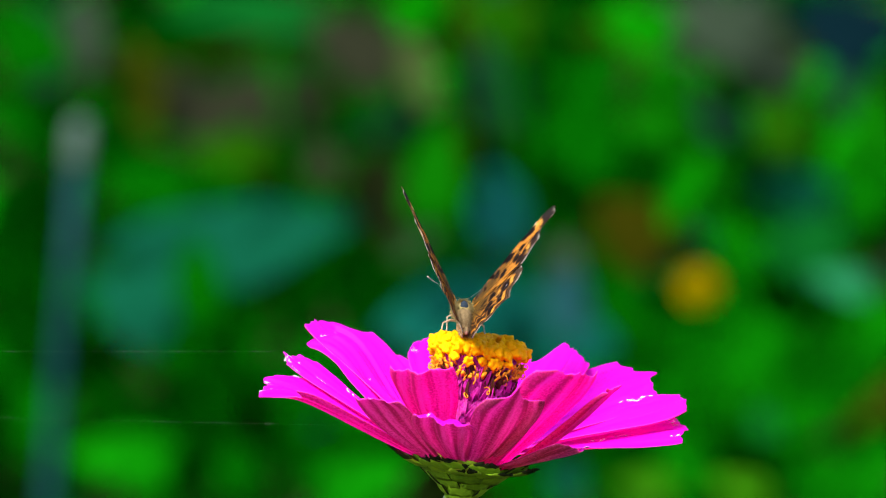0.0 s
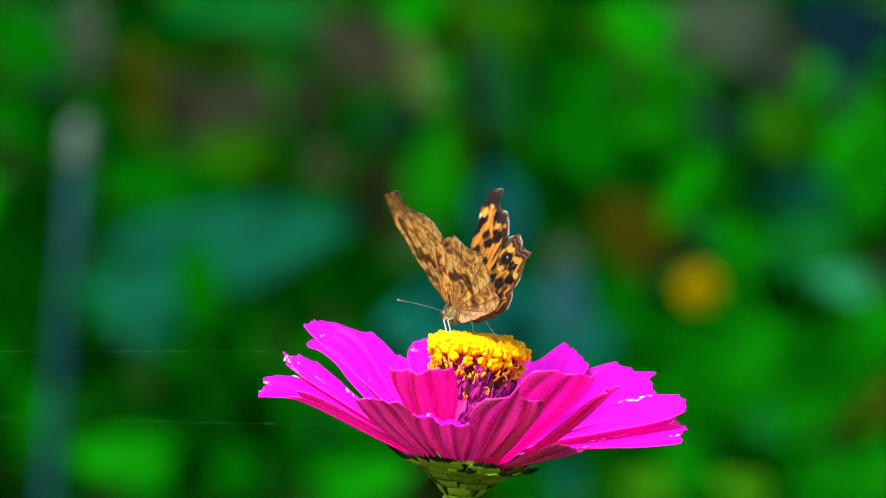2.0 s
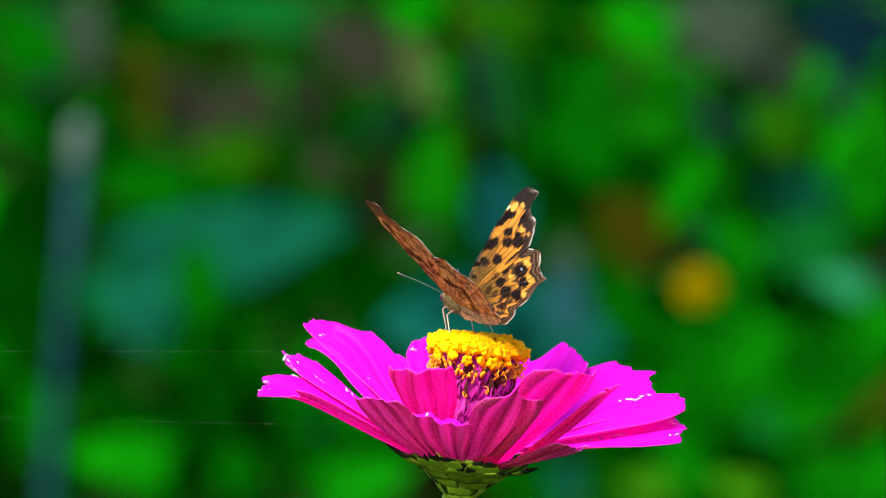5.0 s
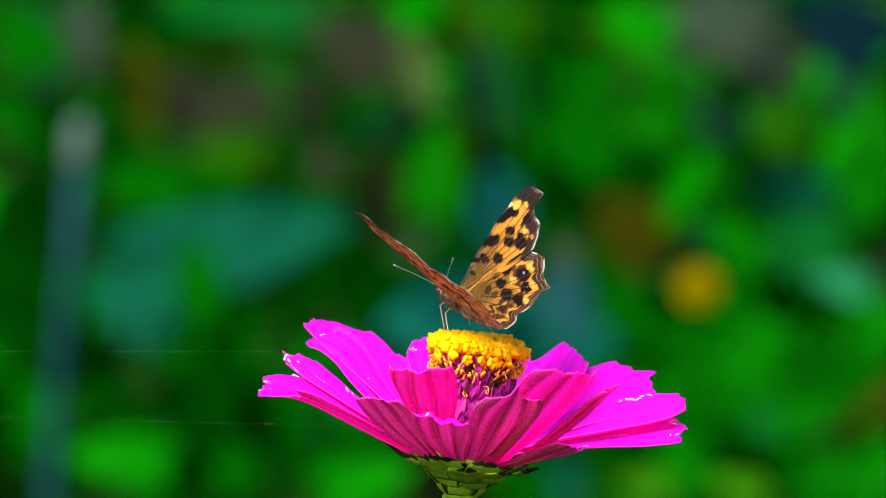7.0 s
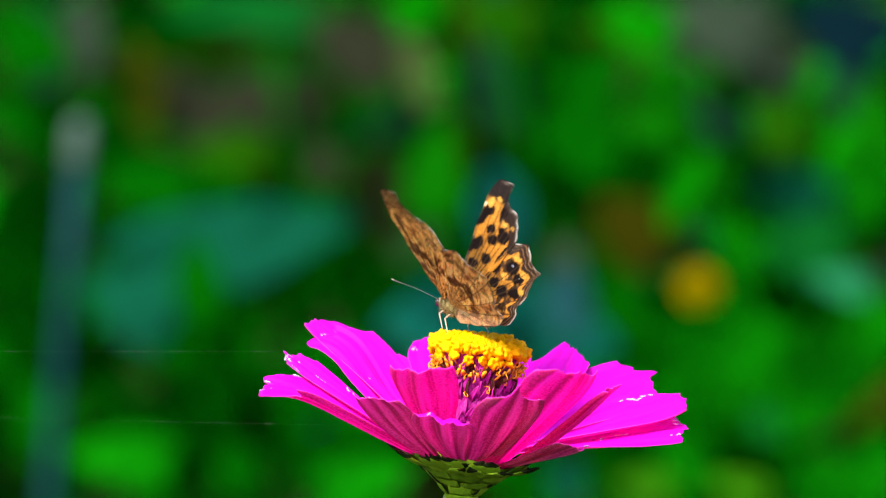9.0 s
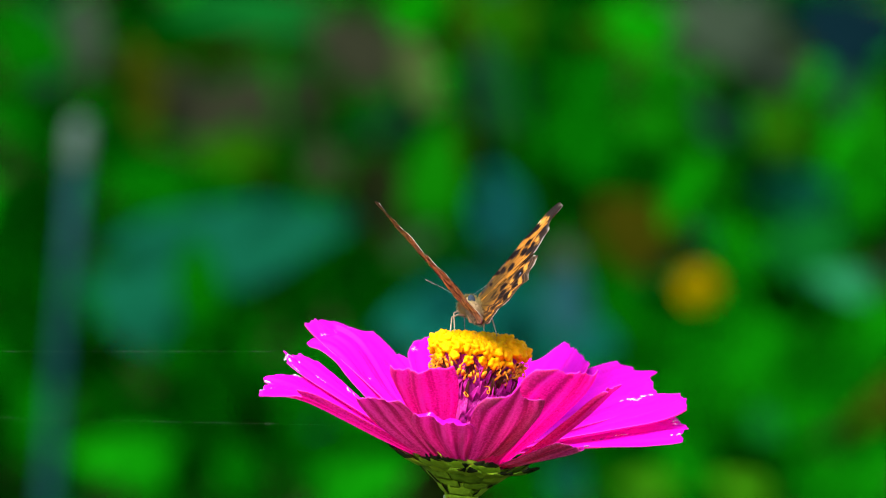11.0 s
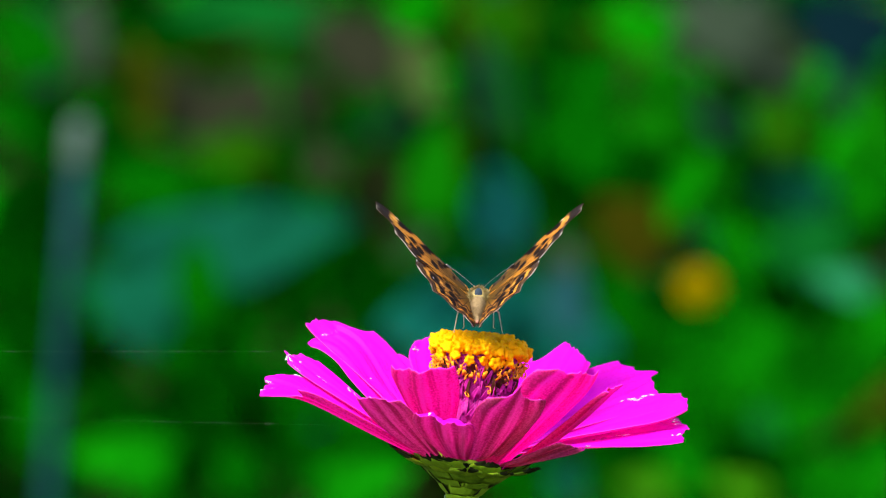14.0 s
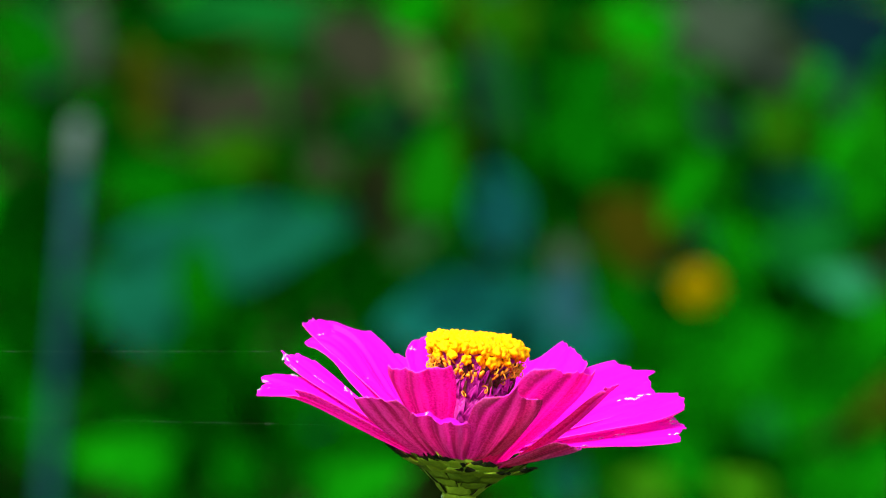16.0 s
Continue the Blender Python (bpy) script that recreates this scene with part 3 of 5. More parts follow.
def fore_upper(x, y, r, s, edge):
    n1, n2, n3 = lattice(x, y, 1.1, 1) - 0.5, lattice(x, y, 3.0, 2) - 0.5, lattice(x, y, 0.45, 3) - 0.5
    n4 = lattice(x, y, 6.0, 4) - 0.5
    x, y = x + 0.45 * n1 + 0.25 * n2, y + 0.5 * n2 + 0.4 * n1
    c = np.broadcast_to(np.array(OCHRE), x.shape + (3,)) * (1 + 0.3 * n1[..., None] + 0.4 * n3[..., None] + 0.6 * n4[..., None])
    c = blend(c, (0.52, 0.215, 0.029), np.clip((x - 7) / 9, 0, 0.85) * np.clip(0.75 + n3, 0, 1))
    c = blend(c, OLIVE, np.clip(1.5 - r * 2.3, 0, 0.85))
    c = blend(c, OLIVE, np.clip((s - 0.80) * 9, 0, 0.8) * np.clip(1.4 - r, 0, 1))
    c = blend(c, (0.040, 0.034, 0.024), np.where(s < 0.42, np.clip((1.2 - edge) * 2, 0, 1), 0) * np.clip(0.8 + n1, 0, 1))
    outer = (s > 0.40) & (s < 0.78)
    cell = np.abs(np.sin((s - 0.42) / 0.05 * math.pi))
    width = 4.8 - 0.9 * np.clip((s - 0.55) / 0.2, 0, 1) + 1.6 * n1 - 1.0 * cell
    c = blend(c, BROWN, np.where(outer, (width - edge) * 1.8, 0))
    c = blend(c, (0.016, 0.011, 0.010), np.clip((x + 0.35 * y - 21.9) * 0.9, 0, 1) * np.clip((y - 11.0) * 0.7, 0, 1))
    for cx, cy, a, b, t in ((12.5, 11.7, 0.98, 1.85, 17), (11.4, 9.2, 1.05, 2.0, 17), (13.8, 6.4, 1.35, 2.6, 17), (14.3, 8.6, 0.6, 1.1, 17), (8.3, 12.6, 1.55, 1.95, 25), (7.0, 13.7, 1.7, 1.1, 35), (5.3, 9.6, 0.88, 1.95, 17),
                            (8.2, 6.8, 1.05, 1.95, 17), (3.5, 10.7, 0.75, 1.3, 17), (2.0, 8.0, 0.5, 1.3, 17), (12.8, 17.0, 2.6, 1.5, 5), (11.2, 17.3, 1.3, 0.8, 35), (14.6, 15.6, 1.1, 1.3, 0), (16.6, 11.4, 0.9, 1.5, 17)):
        c = blend(c, DARK, blot(x, y, cx, cy, a, b, t))
    c = blend(c, (0.74, 0.58, 0.32), blot(x, y, 14.1, 19.1, 0.5, 0.9))
    c = blend(c, (0.62, 0.30, 0.05), blot(x, y, 15.4, 17.6, 0.9, 1.0) * 0.95)
    c = blend(c, (0.62, 0.30, 0.05), blot(x, y, 17.5, 15.8, 0.45, 1.0))
    c = blend(c, (0.62, 0.30, 0.05), blot(x, y, 15.7, 8.6, 0.55, 1.3) * 0.9)
    c = blend(c, (0.60, 0.28, 0.05), blot(x, y, 16.6, 5.2, 0.4, 0.9) * 0.8)
    return blend(c, (0.20, 0.15, 0.12), np.where(outer, (1.0 - edge) * 1.5, 0) * 0.6 * np.clip(0.4 + 2 * n1 + 2 * n4, 0, 1))


def hind_upper(x, y, r, s, edge):
    n1, n2, n3 = lattice(x, y, 1.1, 5) - 0.5, lattice(x, y, 3.0, 6) - 0.5, lattice(x, y, 0.5, 8) - 0.5
    n4 = lattice(x, y, 6.0, 9) - 0.5
    x, y = x + 0.45 * n1 + 0.25 * n2, y + 0.5 * n2 + 0.3 * n1
    c = np.broadcast_to(np.array(OCHRE), x.shape + (3,)) * (1 + 0.3 * n1[..., None] + 0.4 * n3[..., None] + 0.6 * n4[..., None])
    c = blend(c, (0.52, 0.215, 0.029), np.clip((r - 0.35) * 2.5, 0, 0.8))
    c = blend(c, OLIVE, np.clip(1.6 - r * 2.5, 0, 0.85))
    c = blend(c, OLIVE, np.clip((s - 0.70) * 6, 0, 0.85))
    outer = (s > 0.22) & (s < 0.80)
    cell = np.abs(np.sin((s - 0.26) / 0.07 * math.pi))
    ed = edge + 0.5 * n1 + 0.9 * (0.5 - cell)
    # a dark rim with thin pale lines, a ring of bright lunules, then a broken dark ring
    c = blend(c, BROWN, np.where(outer, np.clip((3.0 - ed) * 2.5, 0, 1), 0))
    c = blend(c, BROWN, np.where(outer, np.clip((1.9 - np.abs(ed - 6.2)) * 2, 0, 1) * np.clip(0.95 + 1.0 * n1, 0, 0.95), 0))
    c = blend(c, BROWN, np.where(outer, np.clip((1.1 - np.abs(ed - 9.4)) * 2, 0, 1) * np.clip(0.9 + 1.8 * n3, 0, 0.95), 0))
    for at, k in ((0.6, 0.5), (1.7, 0.45)):
        c = blend(c, (0.36, 0.19, 0.075), np.where(outer, np.clip((0.20 - np.abs(edge + 0.25 * n1 + 0.5 * (0.5 - cell) - at)) * 7, 0, 1) * k, 0))
    c = blend(c, (0.16, 0.11, 0.085), np.where(outer, np.clip((0.40 - edge) * 3, 0, 1) * np.clip(0.5 + 2 * n1, 0, 1), 0))
    c = blend(c, (0.045, 0.032, 0.024), np.clip((0.36 - s) * 9, 0, 1) * np.clip((s - 0.10) * 9, 0, 1) * np.clip((3.6 - edge + 1.5 * n1) * 0.7, 0, 0.92))
    for cx, cy, a, b, w in ((9.2, 1.7, 1.1, 1.5, 1), (7.1, -0.5, 1.15, 1.9, 1), (12.4, -3.1, 1.5, 2.7, 1), (12.2, -7.4, 1.25, 2.0, 1), (7.6, -4.9, 1.15, 2.4, 1), (9.7, -9.0, 1.25, 2.3, 1), (4.0, 0.5, 0.9, 1.2, 0.8), (6.0, -8.6, 0.9, 1.8, 0.9), (13.0, 3.0, 1.8, 1.0, 0.85), (5.2, -2.4, 0.7, 1.2, 0.7), (10.6, 3.4, 1.6, 0.7, 0.8)):
        c = blend(c, DARK, blot(x, y, cx, cy, a, b) * w)
    for cx, cy, a, b in ((12.7, -2.5, 0.13, 0.3), (12.4, -7.3, 0.10, 0.2), (10.0, -9.0, 0.09, 0.18)):
        c = blend(c, (0.40, 0.40, 0.54), blot(x, y, cx, cy, a, b) * 0.9)
    for cx, cy, a, b in ((14.3, -2.3, 0.5, 2.0), (13.6, -8.0, 0.55, 1.2), (11.3, -11.0, 0.6, 1.1), (9.8, -2.4, 0.6, 1.4)):
        c = blend(c, (0.64, 0.31, 0.045), blot(x, y, cx, cy, a, b) * 0.85)
    return c


def under(x, y, r, s, edge, hind):
    """The mottled underside: golden ochre, a dark ragged band across its middle, rows of scalloped bars outside and fine squiggles inside it."""
    a, b, d, e = lattice(x, y, 0.42, 11), lattice(x, y, 1.25, 12), lattice(x, y, 4.0, 13), lattice(x, y, 0.8, 14)
    cell = np.abs(np.sin((s - 0.26) / 0.07 * math.pi)) if hind else np.abs(np.sin((s - 0.42) / 0.05 * math.pi))
    c = np.broadcast_to(np.array((0.82, 0.50, 0.14)), x.shape + (3,)) * (0.6 + 0.5 * a + 0.5 * d)[..., None]
    c = blend(c, (0.97, 0.74, 0.30), np.clip((b - 0.48) * 4, 0, 0.9))
    c = blend(c, (0.26, 0.105, 0.034), np.clip((0.34 - b) * 6, 0, 0.8))
    c = blend(c, (0.30, 0.11, 0.04), np.clip((e - 0.62) * 4, 0, 0.65))
    rr = r + 0.13 * (a - 0.5) + 0.06 * (e - 0.5)
    band = np.clip((0.10 - np.abs(rr - 0.50)) * 25, 0, 1) * np.clip(4.0 * e - 0.9, 0, 1)
    c = blend(c, (0.060, 0.024, 0.010), band * 0.92)
    c = blend(c, (0.10, 0.042, 0.017), np.clip((0.27 - a) * 6, 0, 0.75))
    # rows of bars that bow out between the veins
    out = np.clip((rr - 0.60) * 12, 0, 1)
    wave = np.sin((rr - 0.045 * cell) * math.tau / 0.115)
    c = blend(c, (0.085, 0.034, 0.014), np.clip(wave * 1.3 - 0.5 + 1.6 * (e - 0.5), 0, 0.62) * out)
    c = blend(c, (0.80, 0.46, 0.20), np.clip(-wave * 1.5 - 0.5, 0, 0.5) * out * np.clip(b * 2, 0, 1))
    squiggle = np.clip((0.032 - np.abs(e - 0.5)) * 55, 0, 1) + np.clip((0.035 - np.abs(b - 0.45)) * 45, 0, 1) * 0.8
    c = blend(c, (0.060, 0.024, 0.010), squiggle * np.clip((0.62 - r) * 5, 0, 1) * 0.85)
    if hind:
        c = blend(c, (0.62, 0.38, 0.31), np.clip((s - 0.66) * 7, 0, 0.85) * np.clip(0.5 + b, 0, 1))
        c = blend(c, (0.40, 0.19, 0.075), np.clip((0.34 - r) * 4, 0, 0.6))
    else:
        c = blend(c, (0.085, 0.042, 0.026), np.clip((x + 0.3 * y - 19.5) * 0.3, 0, 0.8) * np.clip(0.45 + d, 0, 1))
        c = blend(c, (0.42, 0.28, 0.15), blot(x, y, 20.6, 18.8, 1.2, 0.5, 70) * 0.8)
        for cx, cy, p, q, t in ((8.2, 13.2, 2.0, 1.2, 40), (13.4, 16.4, 2.2, 1.2, 30), (4.6, 10.6, 1.2, 0.9, 40)):
            c = blend(c, (0.075, 0.032, 0.016), blot(x, y, cx, cy, p, q, t) * 0.85)
    c = blend(c, (0.03, 0.015, 0.009), np.where(cell < 0.35, (0.9 - edge) * 1.2, (0.28 - edge) * 3))
    return blend(c, (0.05, 0.02, 0.009), np.clip((d - 0.72) * 4, 0, 1)) * np.array((1.19, 1.13, 0.74))


def wing(name, outline, veins, paint, hind, sign, parent):
    """A scalloped wing: a fan of rows from its root to its rim, gently cambered, with its own pattern above and below."""
    na, nr = 230, 78
    pts = np.array(outline)
    seg = np.sqrt(((pts[1:] - pts[:-1]) ** 2).sum(1))
    cum = np.concatenate([[0], np.cumsum(seg)])
    s = np.linspace(0, 1, na)
    rim = np.stack([np.interp(s * cum[-1], cum, pts[:, k]) for k in (0, 1)], 1)
    rim[1:-1] = rim[1:-1] * 0.5 + (rim[:-2] + rim[2:]) * 0.25
    root = np.array(HIND_ROOT if hind else FORE_ROOT)
    r = np.linspace(0.02, 1, nr)
    xy = root + r[None, :, None] * (rim - root)[:, None, :]
    x, y = xy[..., 0], xy[..., 1]
    rr, ss = np.broadcast_to(r, x.shape), np.broadcast_to(s[:, None], x.shape)
    edge = (1 - rr) * np.linalg.norm(rim - root, axis=1)[:, None]
    if not hind:    # along the leading edge, the true distance to it
        lead = rim[s < 0.4]
        near = np.min(np.sqrt((x[..., None] - lead[:, 0]) ** 2 + (y[..., None] - lead[:, 1]) ** 2), -1)
        edge = np.where(ss < 0.4, np.minimum(edge, near), edge)
    top, low = paint(x, y, rr, ss, edge), under(x, y, rr, ss, edge, hind)
    lines = np.zeros_like(x)
    for v in veins:
        away = np.abs(ss - v - 0.01 * np.sin(rr * 4)) * cum[-1] * rr
        lines = np.maximum(lines, np.clip(1.35 - away / 0.20, 0, 1) * np.clip(rr * 3, 0, 1))
    top, low = blend(top, (0.03, 0.018, 0.010), lines * 0.95), blend(low, (0.08, 0.03, 0.012), lines * 0.7)
    fringe = np.clip((0.30 - edge) * 9, 0, 1) * np.clip((lattice(ss * 34, rr * 0, 1.0, 21) - 0.38) * 5, 0, 1) * ((ss > 0.45 if not hind else ss > 0.27) & (ss < 0.73))
    top, low = blend(top, (0.75, 0.68, 0.58), fringe * 0.8), blend(low, (0.5, 0.4, 0.3), fringe * 0.25)
    cs, sn = math.cos(SWEEP) * SPAN, math.sin(SWEEP) * SPAN
    wx, wy = cs * x - sn * y, sn * x + cs * y
    wz = (0.5 if hind else 0.8) * np.sin(np.clip(rr, 0, 1) * 2.6) * (0.5 - ss) + 0.10 * np.cos(ss * math.tau * 9) * rr + (-0.25 if hind else 0.12)
    wz = wz - (0.22 * np.minimum(wx, 0) ** 2 if hind else 0)      # the inner margin folds round the abdomen
    half = 0.045
    P = np.concatenate([np.stack([sign * wx, wy, wz + half], -1).reshape(-1, 3), np.stack([sign * wx, wy, wz - half], -1).reshape(-1, 3)]) * MM
    idx = np.arange(na * nr).reshape(na, nr)
    q = np.stack([idx[:-1, :-1], idx[1:, :-1], idx[1:, 1:], idx[:-1, 1:]], -1).reshape(-1, 4)
    up = q if sign < 0 else q[:, ::-1]
    ring = np.concatenate([idx[0, :], idx[1:, -1], idx[-1, -2::-1], idx[-2:0:-1, 0]])
    nxt = np.roll(ring, -1)
    side = np.stack([ring, nxt, nxt + na * nr, ring + na * nr], -1)
    faces = np.concatenate([up, up[:, ::-1] + na * nr, side if sign > 0 else side[:, ::-1]])
    me = bpy.data.meshes.new(name)
    me.from_pydata(P.tolist(), [], faces.tolist())
    me.polygons.foreach_set("use_smooth", np.ones(len(faces), bool))
    slot = np.zeros(len(faces), np.int32)
    slot[len(q):2 * len(q)] = 1
    me.polygons.foreach_set("material_index", slot)
    col = me.color_attributes.new("pattern", "FLOAT_COLOR", "POINT")
    rgba = np.ones((len(P), 4), np.float32)
    rgba[:, :3] = np.clip(np.concatenate([top.reshape(-1, 3), low.reshape(-1, 3)]), 0, 1)
    col.data.foreach_set("color", rgba.ravel())
    me.materials.append(WING_TOP), me.materials.append(WING_UNDER)
    ob = new(name, me)
    ob.parent = parent
    return ob


def butterfly():
    b = thing("butterfly", "orange butterfly with black spots and ragged wing edges, on the bloom", "butterfly")
    bm = bmesh.new()
    turned(bm, [(r * MM, z * MM) for r, z in ((0.4, -3.6), (1.2, -3.0), (1.65, -1.6), (1.8, 0), (1.65, 1.6), (1.2, 3.0), (0.6, 3.7))], 24, 0.06, (1, 0.95))
    bm.transform(pose(0, 4.4 * MM, 0, -90, 0, 0))
    thorax = part("thorax", bm, FUR, b, "furry olive-brown thorax")
    bm = bmesh.new()
    turned(bm, [(r * MM, z * MM) for r, z in ((0.2, -1.4), (0.55, -1.0), (0.70, 0), (0.58, 0.9), (0.2, 1.3))], 18, 0.05, (1, 0.5))
    bm.transform(pose(0, 2.3 * MM, 1.30 * MM, -55, 0, 0))
    part("thorax_plate", bm, THORAX_BLUE, thorax, "slate-blue sheen on the back")
    # fur tufts
    rng = random.Random(8)
    bm = bmesh.new()
    for k in range(1700):
        a, yy = rng.uniform(0, math.tau), rng.uniform(-3.0, 3.4)
        rad = 1.7 * math.sqrt(max(0.1, 1 - (yy / 4.2) ** 2))
        p = Vector((rad * math.cos(a), yy + 4.4, rad * math.sin(a) * 0.95))
        d = Vector((math.cos(a), rng.uniform(-1.6, -0.5), math.sin(a))).normalized()
        if p.z > 0.6 and p.y < 3.9 and abs(p.x) < 0.85:
            continue
        tube(bm, [p * MM, (p + d * rng.uniform(0.5, 1.2)) * MM], [0.034 * MM, 0.008 * MM], 3)
    part("fur", bm, FUR, thorax, "fine tan hairs")
    bm = bmesh.new()
    turned(bm, [(r * MM * 0.85, z * MM) for r, z in ((0.2, -9.8), (0.6, -9.3), (0.95, -8.0), (1.05, -7.6), (1.15, -6.2), (1.3, -5.8), (1.4, -4.3), (1.55, -3.9), (1.6, -2.4), (1.75, -2.0), (1.7, -0.8), (1.3, 0.4))], 22, 0.04, (0.9, 1.0))
    bm.transform(pose(0, 1.2 * MM, -0.1 * MM, -90, 0, 0) @ pose(0, 0, 0, 9, 0, 0))
    belly = part("abdomen", bm, FUR_TAN, b, "tapering banded tan abdomen")
    bm = bmesh.new()
    turned(bm, [(r * MM, z * MM) for r, z in ((0.08, -10.0), (0.3, -9.7), (0.50, -9.2), (0.52, -8.9))], 14, 0.05, (0.9, 1.0))
    bm.transform(pose(0, 1.2 * MM, -0.1 * MM, -90, 0, 0) @ pose(0, 0, 0, 9, 0, 0))
    part("abdomen_tip", bm, TIP_RED, belly, "small reddish tip")
    bm = bmesh.new()
    for k in range(900):
        a, zz = rng.uniform(0, math.tau), rng.uniform(-9.3, 0.2)
        rad = 0.85 * (1.70 + zz * 0.085)
        p = Vector((rad * 0.9 * math.cos(a), rad * math.sin(a), zz))
        d = Vector((math.cos(a) * 0.7, math.sin(a) * 0.7, -rng.uniform(0.7, 1.6))).normalized()
        tube(bm, [p * MM, (p + d * rng.uniform(0.5, 1.0)) * MM], [0.045 * MM, 0.01 * MM], 3)
    bm.transform(pose(0, 1.2 * MM, -0.1 * MM, -90, 0, 0) @ pose(0, 0, 0, 9, 0, 0))
    part("abdomen_fur", bm, FUR_TAN, belly, "fine tan hairs")
    bm = bmesh.new()
    turned(bm, [(r * MM, z * MM) for r, z in ((0.3, -1.2), (0.8, -0.8), (1.0, 0), (0.8, 0.8), (0.3, 1.15))], 20, 0.06)
    bm.transform(pose(0, 8.7 * MM, 0.1 * MM, -90, 0, 0))
    skull = part("head", bm, FUR_TAN, b)
    for sx in (-1, 1):
        bm = bmesh.new()
        bmesh.ops.create_uvsphere(bm, u_segments=14, v_segments=9, radius=0.65 * MM)
        bm.transform(pose(sx * 0.78 * MM, 9.0 * MM, 0.15 * MM) @ Matrix.Diagonal((0.7, 1, 1.1, 1)))
        part("eye", bm, EYE_BROWN, skull, "dark brown compound eye")
        bm = bmesh.new()
        root_p, tip_p = Vector((sx * 0.5, 9.6, 0.7)), Vector((sx * 5.5, 15.8, 3.4))
        pts = [root_p.lerp(tip_p, k / 8) + Vector((0, 0, 0.2 * math.sin(k / 8 * 3.1))) for k in range(9)]
        tube(bm, [p * MM for p in pts], 0.030 * MM, 6)
        horn = part("antenna", bm, ANTENNA, skull, "thin grey antenna with a dark club")
        bm = bmesh.new()
        d = (tip_p - root_p).normalized()
        tube(bm, [(tip_p + d * k) * MM for k in (-1.2, -0.5, 0.2, 0.6, 0.75)], [0.05 * MM, 0.11 * MM, 0.16 * MM, 0.14 * MM, 0.05 * MM], 8)
        part("antenna_club", bm, CLUB, horn)
        bm = bmesh.new()
        tube(bm, [(tip_p + d * k) * MM for k in (0.6, 0.75, 0.95)], [0.13 * MM, 0.13 * MM, 0.05 * MM], 8)
        part("antenna_tip", bm, LEG, horn, "pale tip")
    bm = bmesh.new()
    tube(bm, [Vector(p) * MM for p in ((0, 9.6, -0.8), (0, 9.9, -2.0), (0, 9.2, -3.6), (0, 8.4, -5.0))], 0.09 * MM, 6)
    part("proboscis", bm, CLUB, skull)
    for sx in (-1, 1):
        for hip, knee, foot in (((1.2, 5.2, -1.2), (2.7, 5.0, -1.3), (2.6, 3.5, -5.1)), ((1.1, 3.0, -1.5), (3.6, 1.4, -1.8), (4.3, -1.3, -5.1))):
            bm = bmesh.new()
            p = [Vector((sx * q[0], q[1], q[2])) for q in (hip, knee, foot)]
            toe = p[2] + Vector((sx * 0.25, 0.25, -0.25))
            tube(bm, [q * MM for q in (p[0], p[0].lerp(p[1], 0.5) + Vector((0, 0, 0.3)), p[1], p[1].lerp(p[2], 0.5), p[2], toe)], [0.22 * MM, 0.20 * MM, 0.14 * MM, 0.11 * MM, 0.08 * MM, 0.06 * MM], 7)
            part("leg", bm, LEG, b, "thin cream leg")
    wings = []
    for sx, side in ((-1, "left"), (1, "right")):
        w = wing("forewing", FORE, (0.10, 0.2, 0.42, 0.47, 0.52, 0.57, 0.62, 0.67, 0.74), fore_upper, False, sx, b)
        tagged(w, "orange black-spotted forewing with a dark hooked tip")
        tagged(wing("hindwing", HIND, (0.12, 0.26, 0.33, 0.40, 0.47, 0.54, 0.61, 0.68, 0.76, 0.84), hind_upper, True, sx, w), "scalloped orange hindwing with dark bands")
        wings.append(w)
    return b, wings


# ---- a second, smaller insect that darts past ----
def skipper():
    b = thing("skipper", "small brown skipper butterfly with paler forewings darting past in the air", "butterfly", at=(-0.6, -0.4, 0.006))
    bm = bmesh.new()
    turned(bm, [(r * MM * 0.5, z * MM * 0.5) for r, z in ((0.3, -8), (1.1, -6), (1.5, -2), (1.9, 1), (1.7, 3.5), (1.2, 5), (1.3, 6.2), (0.4, 7.2))], 20, 0.06)
    bm.transform(pose(0, 0, 0, -90, 0, 0))
    part("body", bm, RUST_BODY, b, "stout furry brown body")
    for sx in (-1, 1):
        for name, ends, dih in (("forewing", ((0, 2), (5, 8.5), (9.5, 11), (10.8, 9), (9, 4), (6, 0), (0, -1)), 28), ("hindwing", ((0, 0), (5, 1.5), (8, -0.5), (8.2, -4), (6, -7), (3, -7.5), (0, -4)), 20)):
            grid = []
            for i in range(7):
                t = i / 6
                grid.append([Vector((sx * p[0] * t, p[1] * t, p[0] * t * math.tan(radians(dih)))) * MM * 0.42 for p in ends])
            bm = bmesh.new()
            sheet(bm, grid, 0.1 * MM)
            part(name, bm, (SKIP_FORE, SKIP_FORE) if name == "forewing" else (SKIP_WING, SKIP_WING), b)
    return b


RUST_BODY = plain("skipper_fur", (0.08, 0.04, 0.006), (0.17, 0.085, 0.014), 1500, 0.9, 0.6)
SKIP_WING = plain("skipper_hindwing_brown", (0.085, 0.048, 0.008), (0.17, 0.095, 0.018), 500, 0.8, 0.3, gloss=0.1, through_light=0.15)
SKIP_FORE = plain("skipper_forewing_pale", (0.14, 0.115, 0.05), (0.27, 0.225, 0.11), 500, 0.8, 0.3, gloss=0.1, through_light=0.15)


